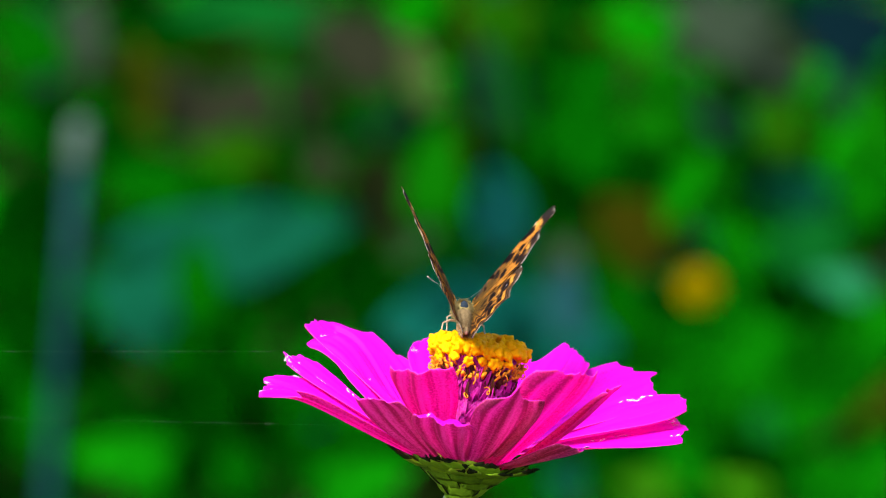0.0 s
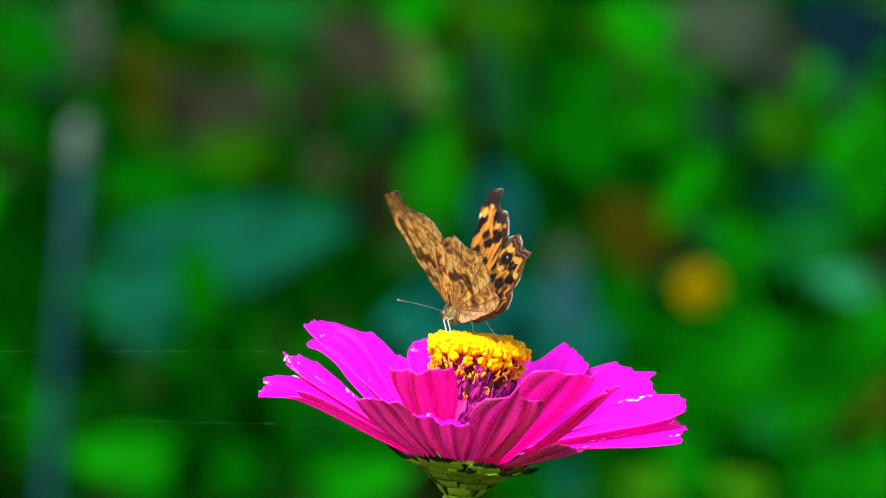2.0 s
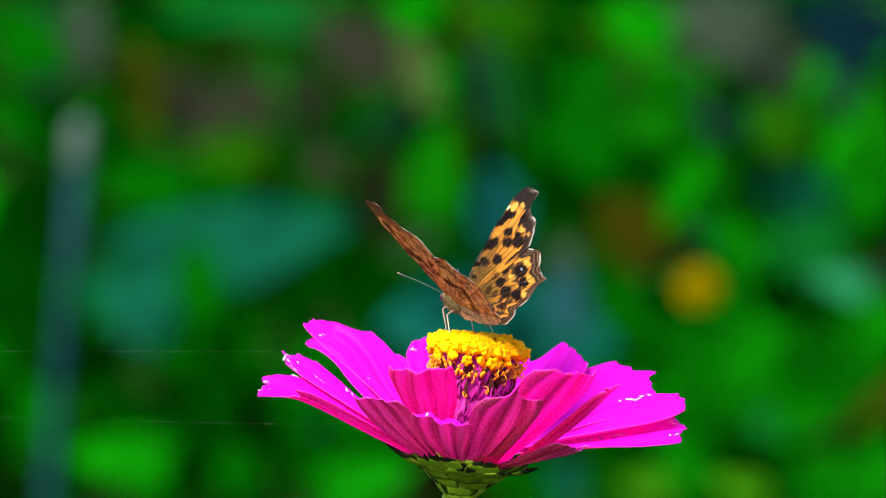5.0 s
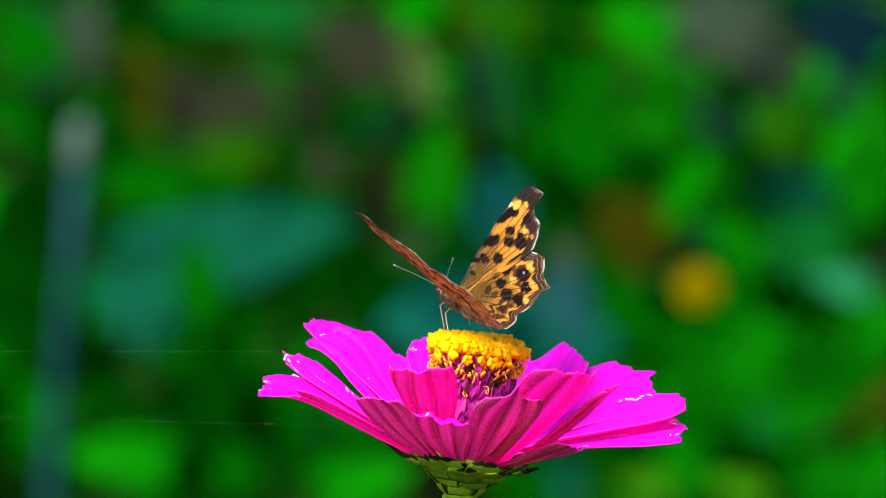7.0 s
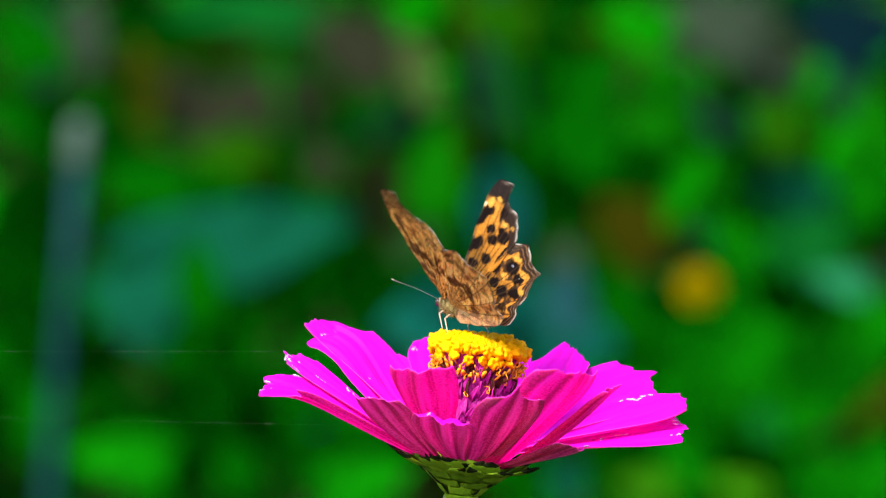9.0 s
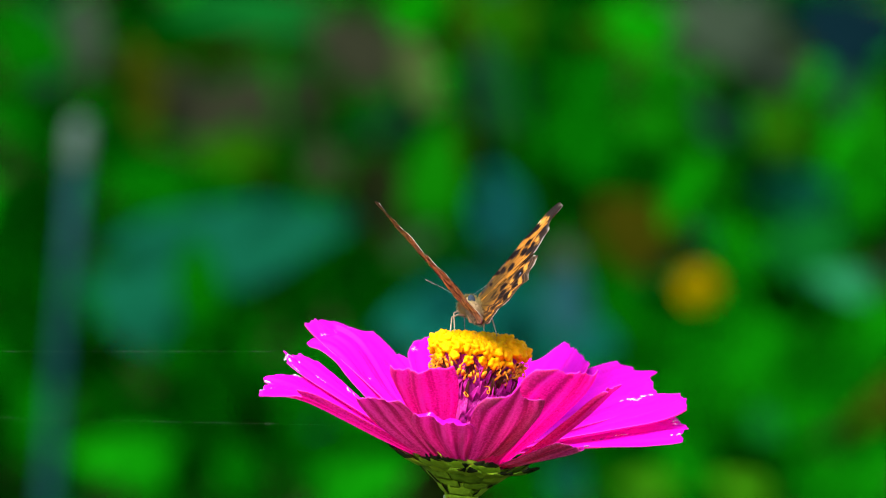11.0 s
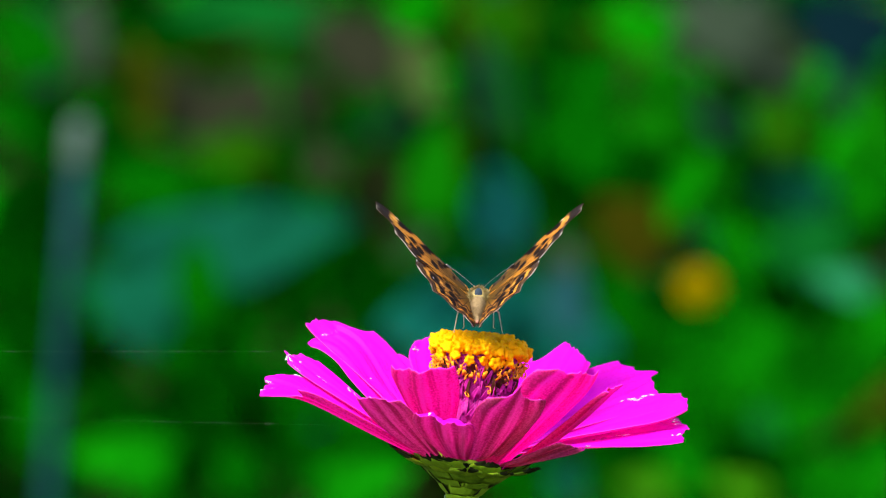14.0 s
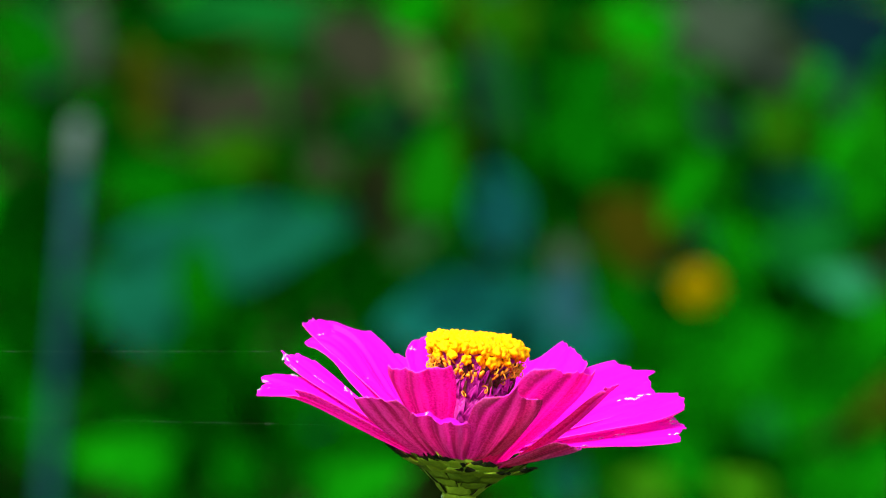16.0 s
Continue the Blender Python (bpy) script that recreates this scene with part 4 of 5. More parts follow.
# ---- plants behind ----
def leaf_mesh(name, shape, mats, seed):
    """A leaf one unit long along y and about one across: folded at its midrib, drooping to its tip, wavy at its rim."""
    rng = random.Random(seed)
    ph = rng.uniform(0, 6)
    grid = []
    for i in range(13):
        t = i / 12
        if shape == "heart":
            w = 0.5 * math.sqrt(max(0.0, 1 - (2 * t - 0.78) ** 2 / 1.5)) * (1 - t ** 3) + 0.01
        else:
            w = 0.5 * math.sin(math.pi * min(1, t ** 0.8 * 0.98 + 0.01)) ** 0.9 + 0.01
        row = []
        for j in range(9):
            v = j / 4 - 1
            back = 0.12 * abs(v) * (1 - t) ** 2 if shape == "heart" else 0
            row.append(Vector((w * v, t - back, 0.14 * abs(v) * w - 0.22 * t * t + 0.03 * math.sin(7 * t + ph) * abs(v) + 0.02 * math.sin(16 * t + 3 * v + ph))))
        grid.append(row)
    bm = bmesh.new()
    sheet(bm, grid, 0.006)
    me = bpy.data.meshes.new(name)
    bm.normal_update(), bm.to_mesh(me), bm.free()
    for m in (mats, mats):
        me.materials.append(m)
    me.polygons.foreach_set("use_smooth", [True] * len(me.polygons))
    return me


LEAVES = {}


def plant(name, label, x, y, top, leaves, stem_mat=None):
    """A plant on the ground at (x, y), top metres high. leaves: place of the blade's middle, its length and width, spin in its plane, pitch, yaw, material, outline."""
    p = thing(name, label, "plant", at=(x, y, -0.01))
    bm = bmesh.new()
    trunk = [Vector((0.012 * math.sin(k * 2.1 + x * 9), 0.012 * math.cos(k * 1.7 + y), top * k / 8)) for k in range(9)]
    tube(bm, trunk, [0.007 - 0.0005 * k for k in range(9)], 8)
    part("stem", bm, stem_mat or LEAF_MID, p)
    for (lx, ly, lz), length, width, spin, pitch, yaw, m, shape in leaves:
        key = (m.name, shape)
        if key not in LEAVES:
            LEAVES[key] = leaf_mesh("leaf", shape, m, len(LEAVES))
        turn = pose(0, 0, 0, 0, 0, yaw) @ pose(0, 0, 0, pitch) @ pose(0, 0, 0, 0, 0, spin)
        mid = Vector((lx - x, ly - y, lz + 0.01))
        foot = mid - (turn.to_3x3() @ Vector((0, length / 2, -0.1 * length)))
        leaf = new("leaf", LEAVES[key])
        leaf.parent = p
        leaf.matrix_basis = Matrix.Translation(foot) @ turn @ Matrix.Diagonal((width, length, length, 1))
        joint = min(trunk, key=lambda q: (q - foot - Vector((0, 0, -0.06))).length)
        bm = bmesh.new()
        tube(bm, [joint, joint.lerp(foot, 0.5) + Vector((0, 0.01, 0.015)), foot], [0.0022, 0.0018, 0.0014], 6)
        part("petiole", bm, stem_mat or LEAF_MID, p)
    return p


def sprigs(seed, count, x, y, z, sizes, kinds):
    """Small leaves scattered between two corners, for a plant."""
    rng = random.Random(seed)
    out = []
    for _ in range(count):
        s = rng.uniform(*sizes)
        out.append(((rng.uniform(*x), rng.uniform(*y), rng.uniform(*z)), s, s * rng.uniform(0.5, 0.85), rng.uniform(-90, 90), rng.uniform(45, 85), rng.uniform(-35, 35), rng.choice(kinds), rng.choice(("heart", "lance"))))
    return out


def background():
    H, L = "heart", "lance"
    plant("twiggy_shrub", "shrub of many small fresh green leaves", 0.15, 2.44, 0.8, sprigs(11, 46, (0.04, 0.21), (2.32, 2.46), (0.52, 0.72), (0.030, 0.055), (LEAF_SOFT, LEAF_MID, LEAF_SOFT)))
    plant("twiggy_shrub", "low shrub of small leaves, some with shade painted into their green", -0.12, 2.42, 0.7, sprigs(12, 44, (-0.21, 0.03), (2.32, 2.46), (0.52, 0.66), (0.030, 0.055), (LEAF_SOFT, LEAF_MID, LEAF_SHADED)))
    plant("twiggy_shrub", "tall thin shrub with mixed green leaves, many in shade-darkened colours", 0.05, 2.5, 0.86, sprigs(13, 46, (-0.21, 0.21), (2.38, 2.52), (0.65, 0.78), (0.030, 0.055), (LEAF_SHADED, LEAF_MID, LEAF_SHADED, LEAF_SEA_SHADE)))
    plant("broad_leaf_plant", "tall plant with broad leaves behind the bloom, sky reflection painted in blue-green", -0.075, 2.25, 0.74, [
        ((-0.083, 2.12, 0.651), 0.104, 0.046, -68, 60, 0, LEAF_SKY, H), ((-0.140, 2.16, 0.624), 0.049, 0.037, 50, 60, 0, LEAF_SKY, H), ((-0.107, 2.05, 0.641), 0.054, 0.021, 6, 60, 0, LEAF_MID, L),
        ((-0.135, 2.18, 0.674), 0.044, 0.025, 60, 60, 0, LEAF_MID, H), ((-0.099, 2.20, 0.745), 0.073, 0.023, 82, 60, 0, LEAF_SEAD, H), ((-0.173, 2.30, 0.625), 0.040, 0.025, 20, 60, 0, LEAF_MID, H),
        ((-0.116, 2.20, 0.594), 0.044, 0.027, 70, 60, 0, LEAF_MID, H), ((-0.060, 2.22, 0.580), 0.045, 0.030, -50, 60, 0, LEAF_MID, H), ((-0.147, 2.15, 0.556), 0.049, 0.027, 75, 60, 0, LEAF_SOFT, H),
        ((-0.065, 2.20, 0.552), 0.050, 0.032, 40, 60, 0, LEAF_MID, H), ((-0.033, 2.12, 0.551), 0.046, 0.027, -60, 60, 0, LEAF_SOFT, H), ((-0.092, 2.10, 0.561), 0.030, 0.022, 10, 60, 0, LEAF_MID, H),
        ((-0.185, 2.24, 0.570), 0.039, 0.028, 30, 60, 0, LEAF_MID, H)])
    plant("broad_leaf_plant", "plant with upright bright shoots and leaves painted blue-green for sky reflection", 0.030, 2.22, 0.76, [
        ((0.009, 2.12, 0.622), 0.064, 0.046, -50, 60, 0, LEAF_SKY_LIGHT, H), ((0.040, 2.14, 0.616), 0.054, 0.036, 40, 60, 0, LEAF_SKY_LIGHT, H), ((0.045, 2.14, 0.612), 0.044, 0.024, 10, 60, 0, LEAF_SKY, L),
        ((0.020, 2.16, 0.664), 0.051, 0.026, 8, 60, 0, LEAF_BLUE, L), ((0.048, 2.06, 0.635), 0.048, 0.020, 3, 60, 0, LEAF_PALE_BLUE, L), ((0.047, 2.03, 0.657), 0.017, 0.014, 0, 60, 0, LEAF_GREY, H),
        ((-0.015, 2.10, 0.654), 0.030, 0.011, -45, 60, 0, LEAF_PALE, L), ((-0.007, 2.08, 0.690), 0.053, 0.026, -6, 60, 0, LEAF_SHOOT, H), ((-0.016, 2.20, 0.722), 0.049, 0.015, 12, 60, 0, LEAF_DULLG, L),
        ((-0.013, 2.22, 0.748), 0.029, 0.022, -60, 60, 0, LEAF_SUNLIT, H), ((0.016, 2.22, 0.743), 0.039, 0.027, 70, 60, 0, LEAF_OLIVE_GREEN, H), ((0.019, 2.25, 0.712), 0.050, 0.032, 15, 60, 0, LEAF_SEA_SHADE, H),
        ((0.049, 2.15, 0.548), 0.033, 0.017, 0, 60, 0, LEAF_SKY, L), ((-0.038, 2.30, 0.640), 0.037, 0.020, 30, 60, 0, LEAF_MID, H), ((0.041, 2.32, 0.687), 0.046, 0.031, 40, 60, 0, LEAF_MID, H),
        ((-0.018, 2.25, 0.609), 0.032, 0.018, 20, 60, 0, LEAF_SEA_SHADE, H)])
    plant("leafy_shrub", "leafy green shrub, sunlight painted into its brighter leaves", 0.130, 2.26, 0.80, [
        ((0.075, 2.10, 0.747), 0.035, 0.025, 62, 60, 0, LEAF_SUNLIT, H), ((0.083, 2.16, 0.700), 0.031, 0.021, 75, 60, 0, LEAF_SHOOT, H), ((0.099, 2.10, 0.678), 0.048, 0.015, -22, 60, 0, LEAF_SUNLIT, L),
        ((0.109, 2.14, 0.686), 0.028, 0.015, 30, 60, 0, LEAF_SHOOT, H), ((0.142, 2.22, 0.698), 0.037, 0.020, 10, 60, 0, LEAF_OLIVE_GREEN, H), ((0.115, 2.24, 0.702), 0.034, 0.022, 30, 60, 0, LEAF_SEA_SHADE, H),
        ((0.143, 2.26, 0.665), 0.045, 0.025, 60, 60, 0, LEAF_SKY, H), ((0.159, 2.20, 0.648), 0.042, 0.030, -40, 60, 0, LEAF_SEAD, H), ((0.164, 2.12, 0.636), 0.028, 0.015, 65, 60, 0, LEAF_SEA, H),
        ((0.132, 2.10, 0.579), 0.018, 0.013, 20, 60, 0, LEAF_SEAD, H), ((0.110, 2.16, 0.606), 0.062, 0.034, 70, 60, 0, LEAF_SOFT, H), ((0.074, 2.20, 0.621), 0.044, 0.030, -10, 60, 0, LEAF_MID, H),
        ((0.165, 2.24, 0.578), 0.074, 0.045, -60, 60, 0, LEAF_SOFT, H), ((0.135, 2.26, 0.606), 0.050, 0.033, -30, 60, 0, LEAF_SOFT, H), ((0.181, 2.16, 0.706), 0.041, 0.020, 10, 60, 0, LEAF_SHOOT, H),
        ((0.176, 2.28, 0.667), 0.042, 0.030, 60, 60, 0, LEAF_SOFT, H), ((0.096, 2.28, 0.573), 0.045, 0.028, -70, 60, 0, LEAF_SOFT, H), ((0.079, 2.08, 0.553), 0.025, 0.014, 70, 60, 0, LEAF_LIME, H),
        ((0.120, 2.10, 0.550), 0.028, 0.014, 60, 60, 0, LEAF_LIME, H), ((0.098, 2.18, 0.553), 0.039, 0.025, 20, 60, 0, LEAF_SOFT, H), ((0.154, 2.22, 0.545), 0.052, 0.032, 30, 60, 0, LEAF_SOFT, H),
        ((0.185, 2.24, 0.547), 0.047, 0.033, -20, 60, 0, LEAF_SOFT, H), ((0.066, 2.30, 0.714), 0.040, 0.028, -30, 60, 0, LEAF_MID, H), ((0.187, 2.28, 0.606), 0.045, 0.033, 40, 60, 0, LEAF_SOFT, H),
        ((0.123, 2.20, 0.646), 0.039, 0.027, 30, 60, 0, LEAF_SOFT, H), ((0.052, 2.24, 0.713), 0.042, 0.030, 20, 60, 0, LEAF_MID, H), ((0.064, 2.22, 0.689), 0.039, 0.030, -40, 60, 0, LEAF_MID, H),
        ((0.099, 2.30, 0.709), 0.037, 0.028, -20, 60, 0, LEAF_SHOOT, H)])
    plant("leafy_shrub", "green shrub beside a garden stake, shade painted into its darker leaves", -0.230, 2.36, 0.78, [
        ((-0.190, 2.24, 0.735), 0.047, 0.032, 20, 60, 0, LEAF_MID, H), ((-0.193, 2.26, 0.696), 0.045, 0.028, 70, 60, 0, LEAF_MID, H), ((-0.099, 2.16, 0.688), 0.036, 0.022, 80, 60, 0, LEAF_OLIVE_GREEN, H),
        ((-0.188, 2.30, 0.661), 0.043, 0.030, -20, 60, 0, LEAF_SHADED, H), ((-0.193, 2.30, 0.599), 0.045, 0.033, 30, 60, 0, LEAF_SHADED, H), ((-0.040, 2.20, 0.623), 0.049, 0.037, 40, 60, 0, LEAF_SHADED, H),
        ((-0.121, 2.26, 0.558), 0.042, 0.030, 60, 60, 0, LEAF_SHADED, H), ((-0.035, 2.24, 0.590), 0.039, 0.027, 10, 60, 0, LEAF_SHADED, H), ((-0.145, 2.30, 0.640), 0.032, 0.023, 20, 60, 0, LEAF_MID, H),
        ((-0.062, 2.34, 0.711), 0.038, 0.026, 20, 60, 0, LEAF_SHADED, H), ((0.079, 2.30, 0.589), 0.040, 0.030, 30, 60, 0, LEAF_MID, H), ((0.066, 2.30, 0.668), 0.051, 0.035, 20, 60, 0, LEAF_MID, H),
        ((0.040, 2.26, 0.737), 0.034, 0.023, 0, 60, 0, LEAF_SHADED, H)])
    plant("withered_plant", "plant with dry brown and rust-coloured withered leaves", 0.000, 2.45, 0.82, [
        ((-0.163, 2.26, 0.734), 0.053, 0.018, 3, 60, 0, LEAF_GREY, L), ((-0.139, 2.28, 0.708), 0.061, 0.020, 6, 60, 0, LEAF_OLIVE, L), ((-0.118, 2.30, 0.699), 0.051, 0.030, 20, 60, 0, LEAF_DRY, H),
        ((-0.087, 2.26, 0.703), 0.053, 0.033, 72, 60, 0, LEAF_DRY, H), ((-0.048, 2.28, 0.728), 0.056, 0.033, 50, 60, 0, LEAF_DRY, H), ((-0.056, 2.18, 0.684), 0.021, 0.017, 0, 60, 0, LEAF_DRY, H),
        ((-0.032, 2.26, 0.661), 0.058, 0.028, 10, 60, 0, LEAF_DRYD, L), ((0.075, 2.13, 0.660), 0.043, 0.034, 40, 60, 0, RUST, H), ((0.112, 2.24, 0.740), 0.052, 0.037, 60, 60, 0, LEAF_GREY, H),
        ((0.126, 2.28, 0.724), 0.061, 0.018, 84, 60, 0, LEAF_GREY, L), ((0.168, 2.24, 0.738), 0.050, 0.037, 50, 60, 0, LEAF_BLUE_SHADE, H), ((0.147, 2.30, 0.714), 0.040, 0.025, -30, 60, 0, LEAF_GREY, H),
        ((0.177, 2.30, 0.709), 0.035, 0.025, 20, 60, 0, LEAF_SEA_SHADE, H)], LEAF_OLIVE)


# leaf colours with shaded in their names have the shade mixed into the base
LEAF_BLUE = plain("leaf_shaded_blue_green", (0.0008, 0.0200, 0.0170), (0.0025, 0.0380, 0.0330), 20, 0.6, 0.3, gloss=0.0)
# lighter blue-green, again with reflected sky in the base colour
LEAF_SKY_LIGHT = plain("leaf_fresh_blue_green", (0.0012, 0.0420, 0.0270), (0.0038, 0.0720, 0.0520), 18, 0.5, 0.3, gloss=0.0, through_light=0.1)
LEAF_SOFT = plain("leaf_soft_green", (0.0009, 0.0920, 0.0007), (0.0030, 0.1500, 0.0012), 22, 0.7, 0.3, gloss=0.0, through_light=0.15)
LEAF_SEAD = plain("leaf_deep_sea_green", (0.0008, 0.0420, 0.0042), (0.0025, 0.0700, 0.0090), 20, 0.6, 0.3, gloss=0.0, through_light=0.1)
LEAF_SEA_SHADE = plain("leaf_shaded_grey_green", (0.0020, 0.0140, 0.0065), (0.0060, 0.0270, 0.0130), 22, 0.7, 0.3, gloss=0.0)
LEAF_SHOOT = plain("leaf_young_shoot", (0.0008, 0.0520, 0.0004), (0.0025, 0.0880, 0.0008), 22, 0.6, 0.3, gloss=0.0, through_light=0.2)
LEAF_LIME = plain("leaf_pale_lime", (0.0120, 0.0900, 0.0010), (0.0300, 0.1400, 0.0025), 22, 0.6, 0.3, gloss=0.0, through_light=0.2)
LEAF_DULLG = plain("leaf_dull_olive_grey", (0.0160, 0.0300, 0.0060), (0.0340, 0.0520, 0.0150), 25, 0.7, 0.3, gloss=0.0)
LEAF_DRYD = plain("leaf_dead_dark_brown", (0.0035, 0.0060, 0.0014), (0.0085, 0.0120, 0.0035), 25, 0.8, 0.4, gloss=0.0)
# deep blue and grey leaves: colours darkened to read as shaded foliage
LEAF_BLUE_SHADE = plain("leaf_deep_blue_shade", (0.0006, 0.0040, 0.0060), (0.0018, 0.0090, 0.0120), 25, 0.7, 0.3, gloss=0.0)
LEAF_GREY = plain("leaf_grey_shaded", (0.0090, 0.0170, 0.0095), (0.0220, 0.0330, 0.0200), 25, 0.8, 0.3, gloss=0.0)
LEAF_SEA = plain("leaf_sea_green", (0.006, 0.085, 0.03), (0.014, 0.135, 0.052), 25, 0.7, 0.3, gloss=0.0, through_light=0.15)
LEAF_PALE_BLUE = plain("leaf_grey_blue", (0.0035, 0.0250, 0.0270), (0.0095, 0.0440, 0.0460), 25, 0.6, 0.3, gloss=0.0)
LEAF_OLIVE_GREEN = plain("leaf_olive_green", (0.0045, 0.0330, 0.0004), (0.0105, 0.0580, 0.0008), 25, 0.7, 0.3, gloss=0.0, through_light=0.15)
LEAF_MIDB = plain("leaf_fresh_green", (0.0010, 0.1080, 0.0010), (0.0034, 0.1950, 0.0016), 22, 0.7, 0.3, gloss=0.0, through_light=0.2)


def marigold():
    m = thing("marigold", "small yellow flower on a thin stalk, far behind", "flower", at=(0.104, 2.086, 0.548))
    m.location.z = -0.01
    top = Vector((0.104, 2.094, 0.636)) - m.location
    bm = bmesh.new()
    tube(bm, [(0, 0.02, 0), (0.004, 0.012, top.z * 0.5), (top.x, top.y + 0.004, top.z - 0.006)], [0.0025, 0.002, 0.0016], 8)
    part("stalk", bm, LEAF_MID, m)
    rng = random.Random(3)
    for ring, (count, rad, tilt) in enumerate(((11, 9.5, 10), (9, 7.5, 30), (6, 5.0, 55))):
        for k in range(count):
            bm = bmesh.new()
            grid = [[Vector(((2.3 * math.sin(0.5 + t * 2.2)) * v, rad * t, 0.5 * v * v + ring * 0.8)) * MM for v in (-1, -0.4, 0.4, 1)] for t in (0.05, 0.4, 0.75, 1)]
            sheet(bm, grid, 0.25 * MM)
            bm.transform(Matrix.Translation(top) @ pose(0, 0, 0, 62, 0, 0) @ pose(0, 0, 0, 0, 0, (k + ring * 0.4) * 360 / count + rng.uniform(-6, 6)) @ pose(0, 0, 0, tilt))
            part("petal", bm, (YELLOW_FAR, YELLOW_FAR), m)
    bm = bmesh.new()
    bmesh.ops.create_uvsphere(bm, u_segments=16, v_segments=10, radius=3.2 * MM)
    bm.transform(Matrix.Translation(top + Vector((0, -0.001, 0.001))))
    part("disc", bm, YELLOW_FAR, m)


def stake():
    a, b = Vector((-0.159, 2.099, 0.696)), Vector((-0.172, 2.086, 0.547))
    d = (a - b) / (a.z - b.z)
    foot = b - d * (b.z + 0.05)
    s = thing("garden_stake", "weathered grey-blue garden stake with a pale cap", "stake", at=foot)
    bm = bmesh.new()
    tube(bm, [d * k * (a.z + 0.05) / 10 for k in range(11)], 0.0036, 14)
    part("pole", bm, STAKE, s)
    bm = bmesh.new()
    tube(bm, [a - foot + d * z for z in (-0.008, -0.006, 0.008, 0.011, 0.012)], [0.0044, 0.005, 0.005, 0.004, 0.002], 14)
    part("cap", bm, STAKE_CAP, s)


def hedge():
    """Countless leaves of the hedge and undergrowth behind the plants."""
    rng = np.random.RandomState(5)
    n = 30000
    c = np.stack([rng.uniform(-1.9, 1.9, n), rng.uniform(2.5, 5.6, n), rng.uniform(0.02, 1.0, n)], 1)
    c[:, 1] += 0.9 * c[:, 2] * rng.rand(n)
    size = rng.uniform(0.02, 0.055, n)
    turn = rng.uniform(0, math.tau, n)
    lift = rng.uniform(-0.3, 1.1, n)
    f = np.stack([np.cos(turn) * np.cos(lift), np.sin(turn) * np.cos(lift), np.sin(lift)], 1)
    s = np.stack([-np.sin(turn), np.cos(turn), rng.uniform(-0.4, 0.4, n)], 1)
    u = np.cross(s, f)
    rows = ((0.0, 0.02, 0.0), (0.3, 0.30, 0.05), (0.65, 0.27, 0.03), (1.0, 0.02, -0.12))
    pts = []
    for t, w, h in rows:
        for v in (-1, 0, 1):
            pts.append(c + (f * t + s * w * v + u * (h + 0.08 * abs(v))) * size[:, None])
    P = np.stack(pts, 1).reshape(-1, 3)
    base = np.arange(n)[:, None] * 12
    q = np.array([(r * 3 + k, r * 3 + k + 1, r * 3 + k + 4, r * 3 + k + 3) for r in range(3) for k in range(2)])
    faces = (base[:, :, None] + q[None]).reshape(-1, 4)
    me = bpy.data.meshes.new("hedge")
    me.from_pydata(P.tolist(), [], faces.tolist())
    # the darker greens prevail: the hedge's inner shade is painted into its leaves
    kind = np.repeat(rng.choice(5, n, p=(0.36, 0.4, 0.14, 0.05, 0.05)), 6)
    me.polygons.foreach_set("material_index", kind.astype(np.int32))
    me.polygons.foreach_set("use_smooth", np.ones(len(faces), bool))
    for m in (LEAF_SHADED, LEAF_MID, LEAF_MIDB, LEAF_OLIVE, LEAF_SKY):
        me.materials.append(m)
    tagged(new("hedge", me), "dense undergrowth and hedge leaves, shade painted into the dark greens", "hedge", kind="stuff")


def silk_thread(pts):
    s = thing("spider_thread", "single fine strand of spider silk across the air", "spider web", "silk strands", at=pts[0])
    bm = bmesh.new()
    a, b = Vector(pts[0]), Vector(pts[1])
    tube(bm, [(b - a) * k / 12 + Vector((0, 0, -0.0006 * math.sin(k / 12 * math.pi))) for k in range(13)], 0.0035 * MM, 6)
    part("strand", bm, SILK, s)


ground_sheet()
flower = zinnia()
insect, (wing_left, wing_right) = butterfly()
visitor = skipper()
background()
marigold()
stake()
hedge()
silk_thread(((-0.16, 0.0016, 0.8192), (-0.0336, 0.0016, 0.8177)))
silk_thread(((-0.16, 0.0006, 0.8092), (-0.0226, 0.0005, 0.8047)))


# ---- what moves ----
def perch(x, z, yaw, pitch, roll):
    """The butterfly on the bloom: millimetres from the receptacle, degrees."""
    return pose(x * MM, 0, HEAD_Z + z * MM, 0, 0, yaw) @ pose(0, 0, 0, pitch) @ pose(0, 0, 0, 0, roll)


def sway(x, z):
    """The bloom's head shifted by so many millimetres, the stem turning about its foot."""
    return pose(0, 0, z * MM, 0, math.degrees(x / 800), 0)


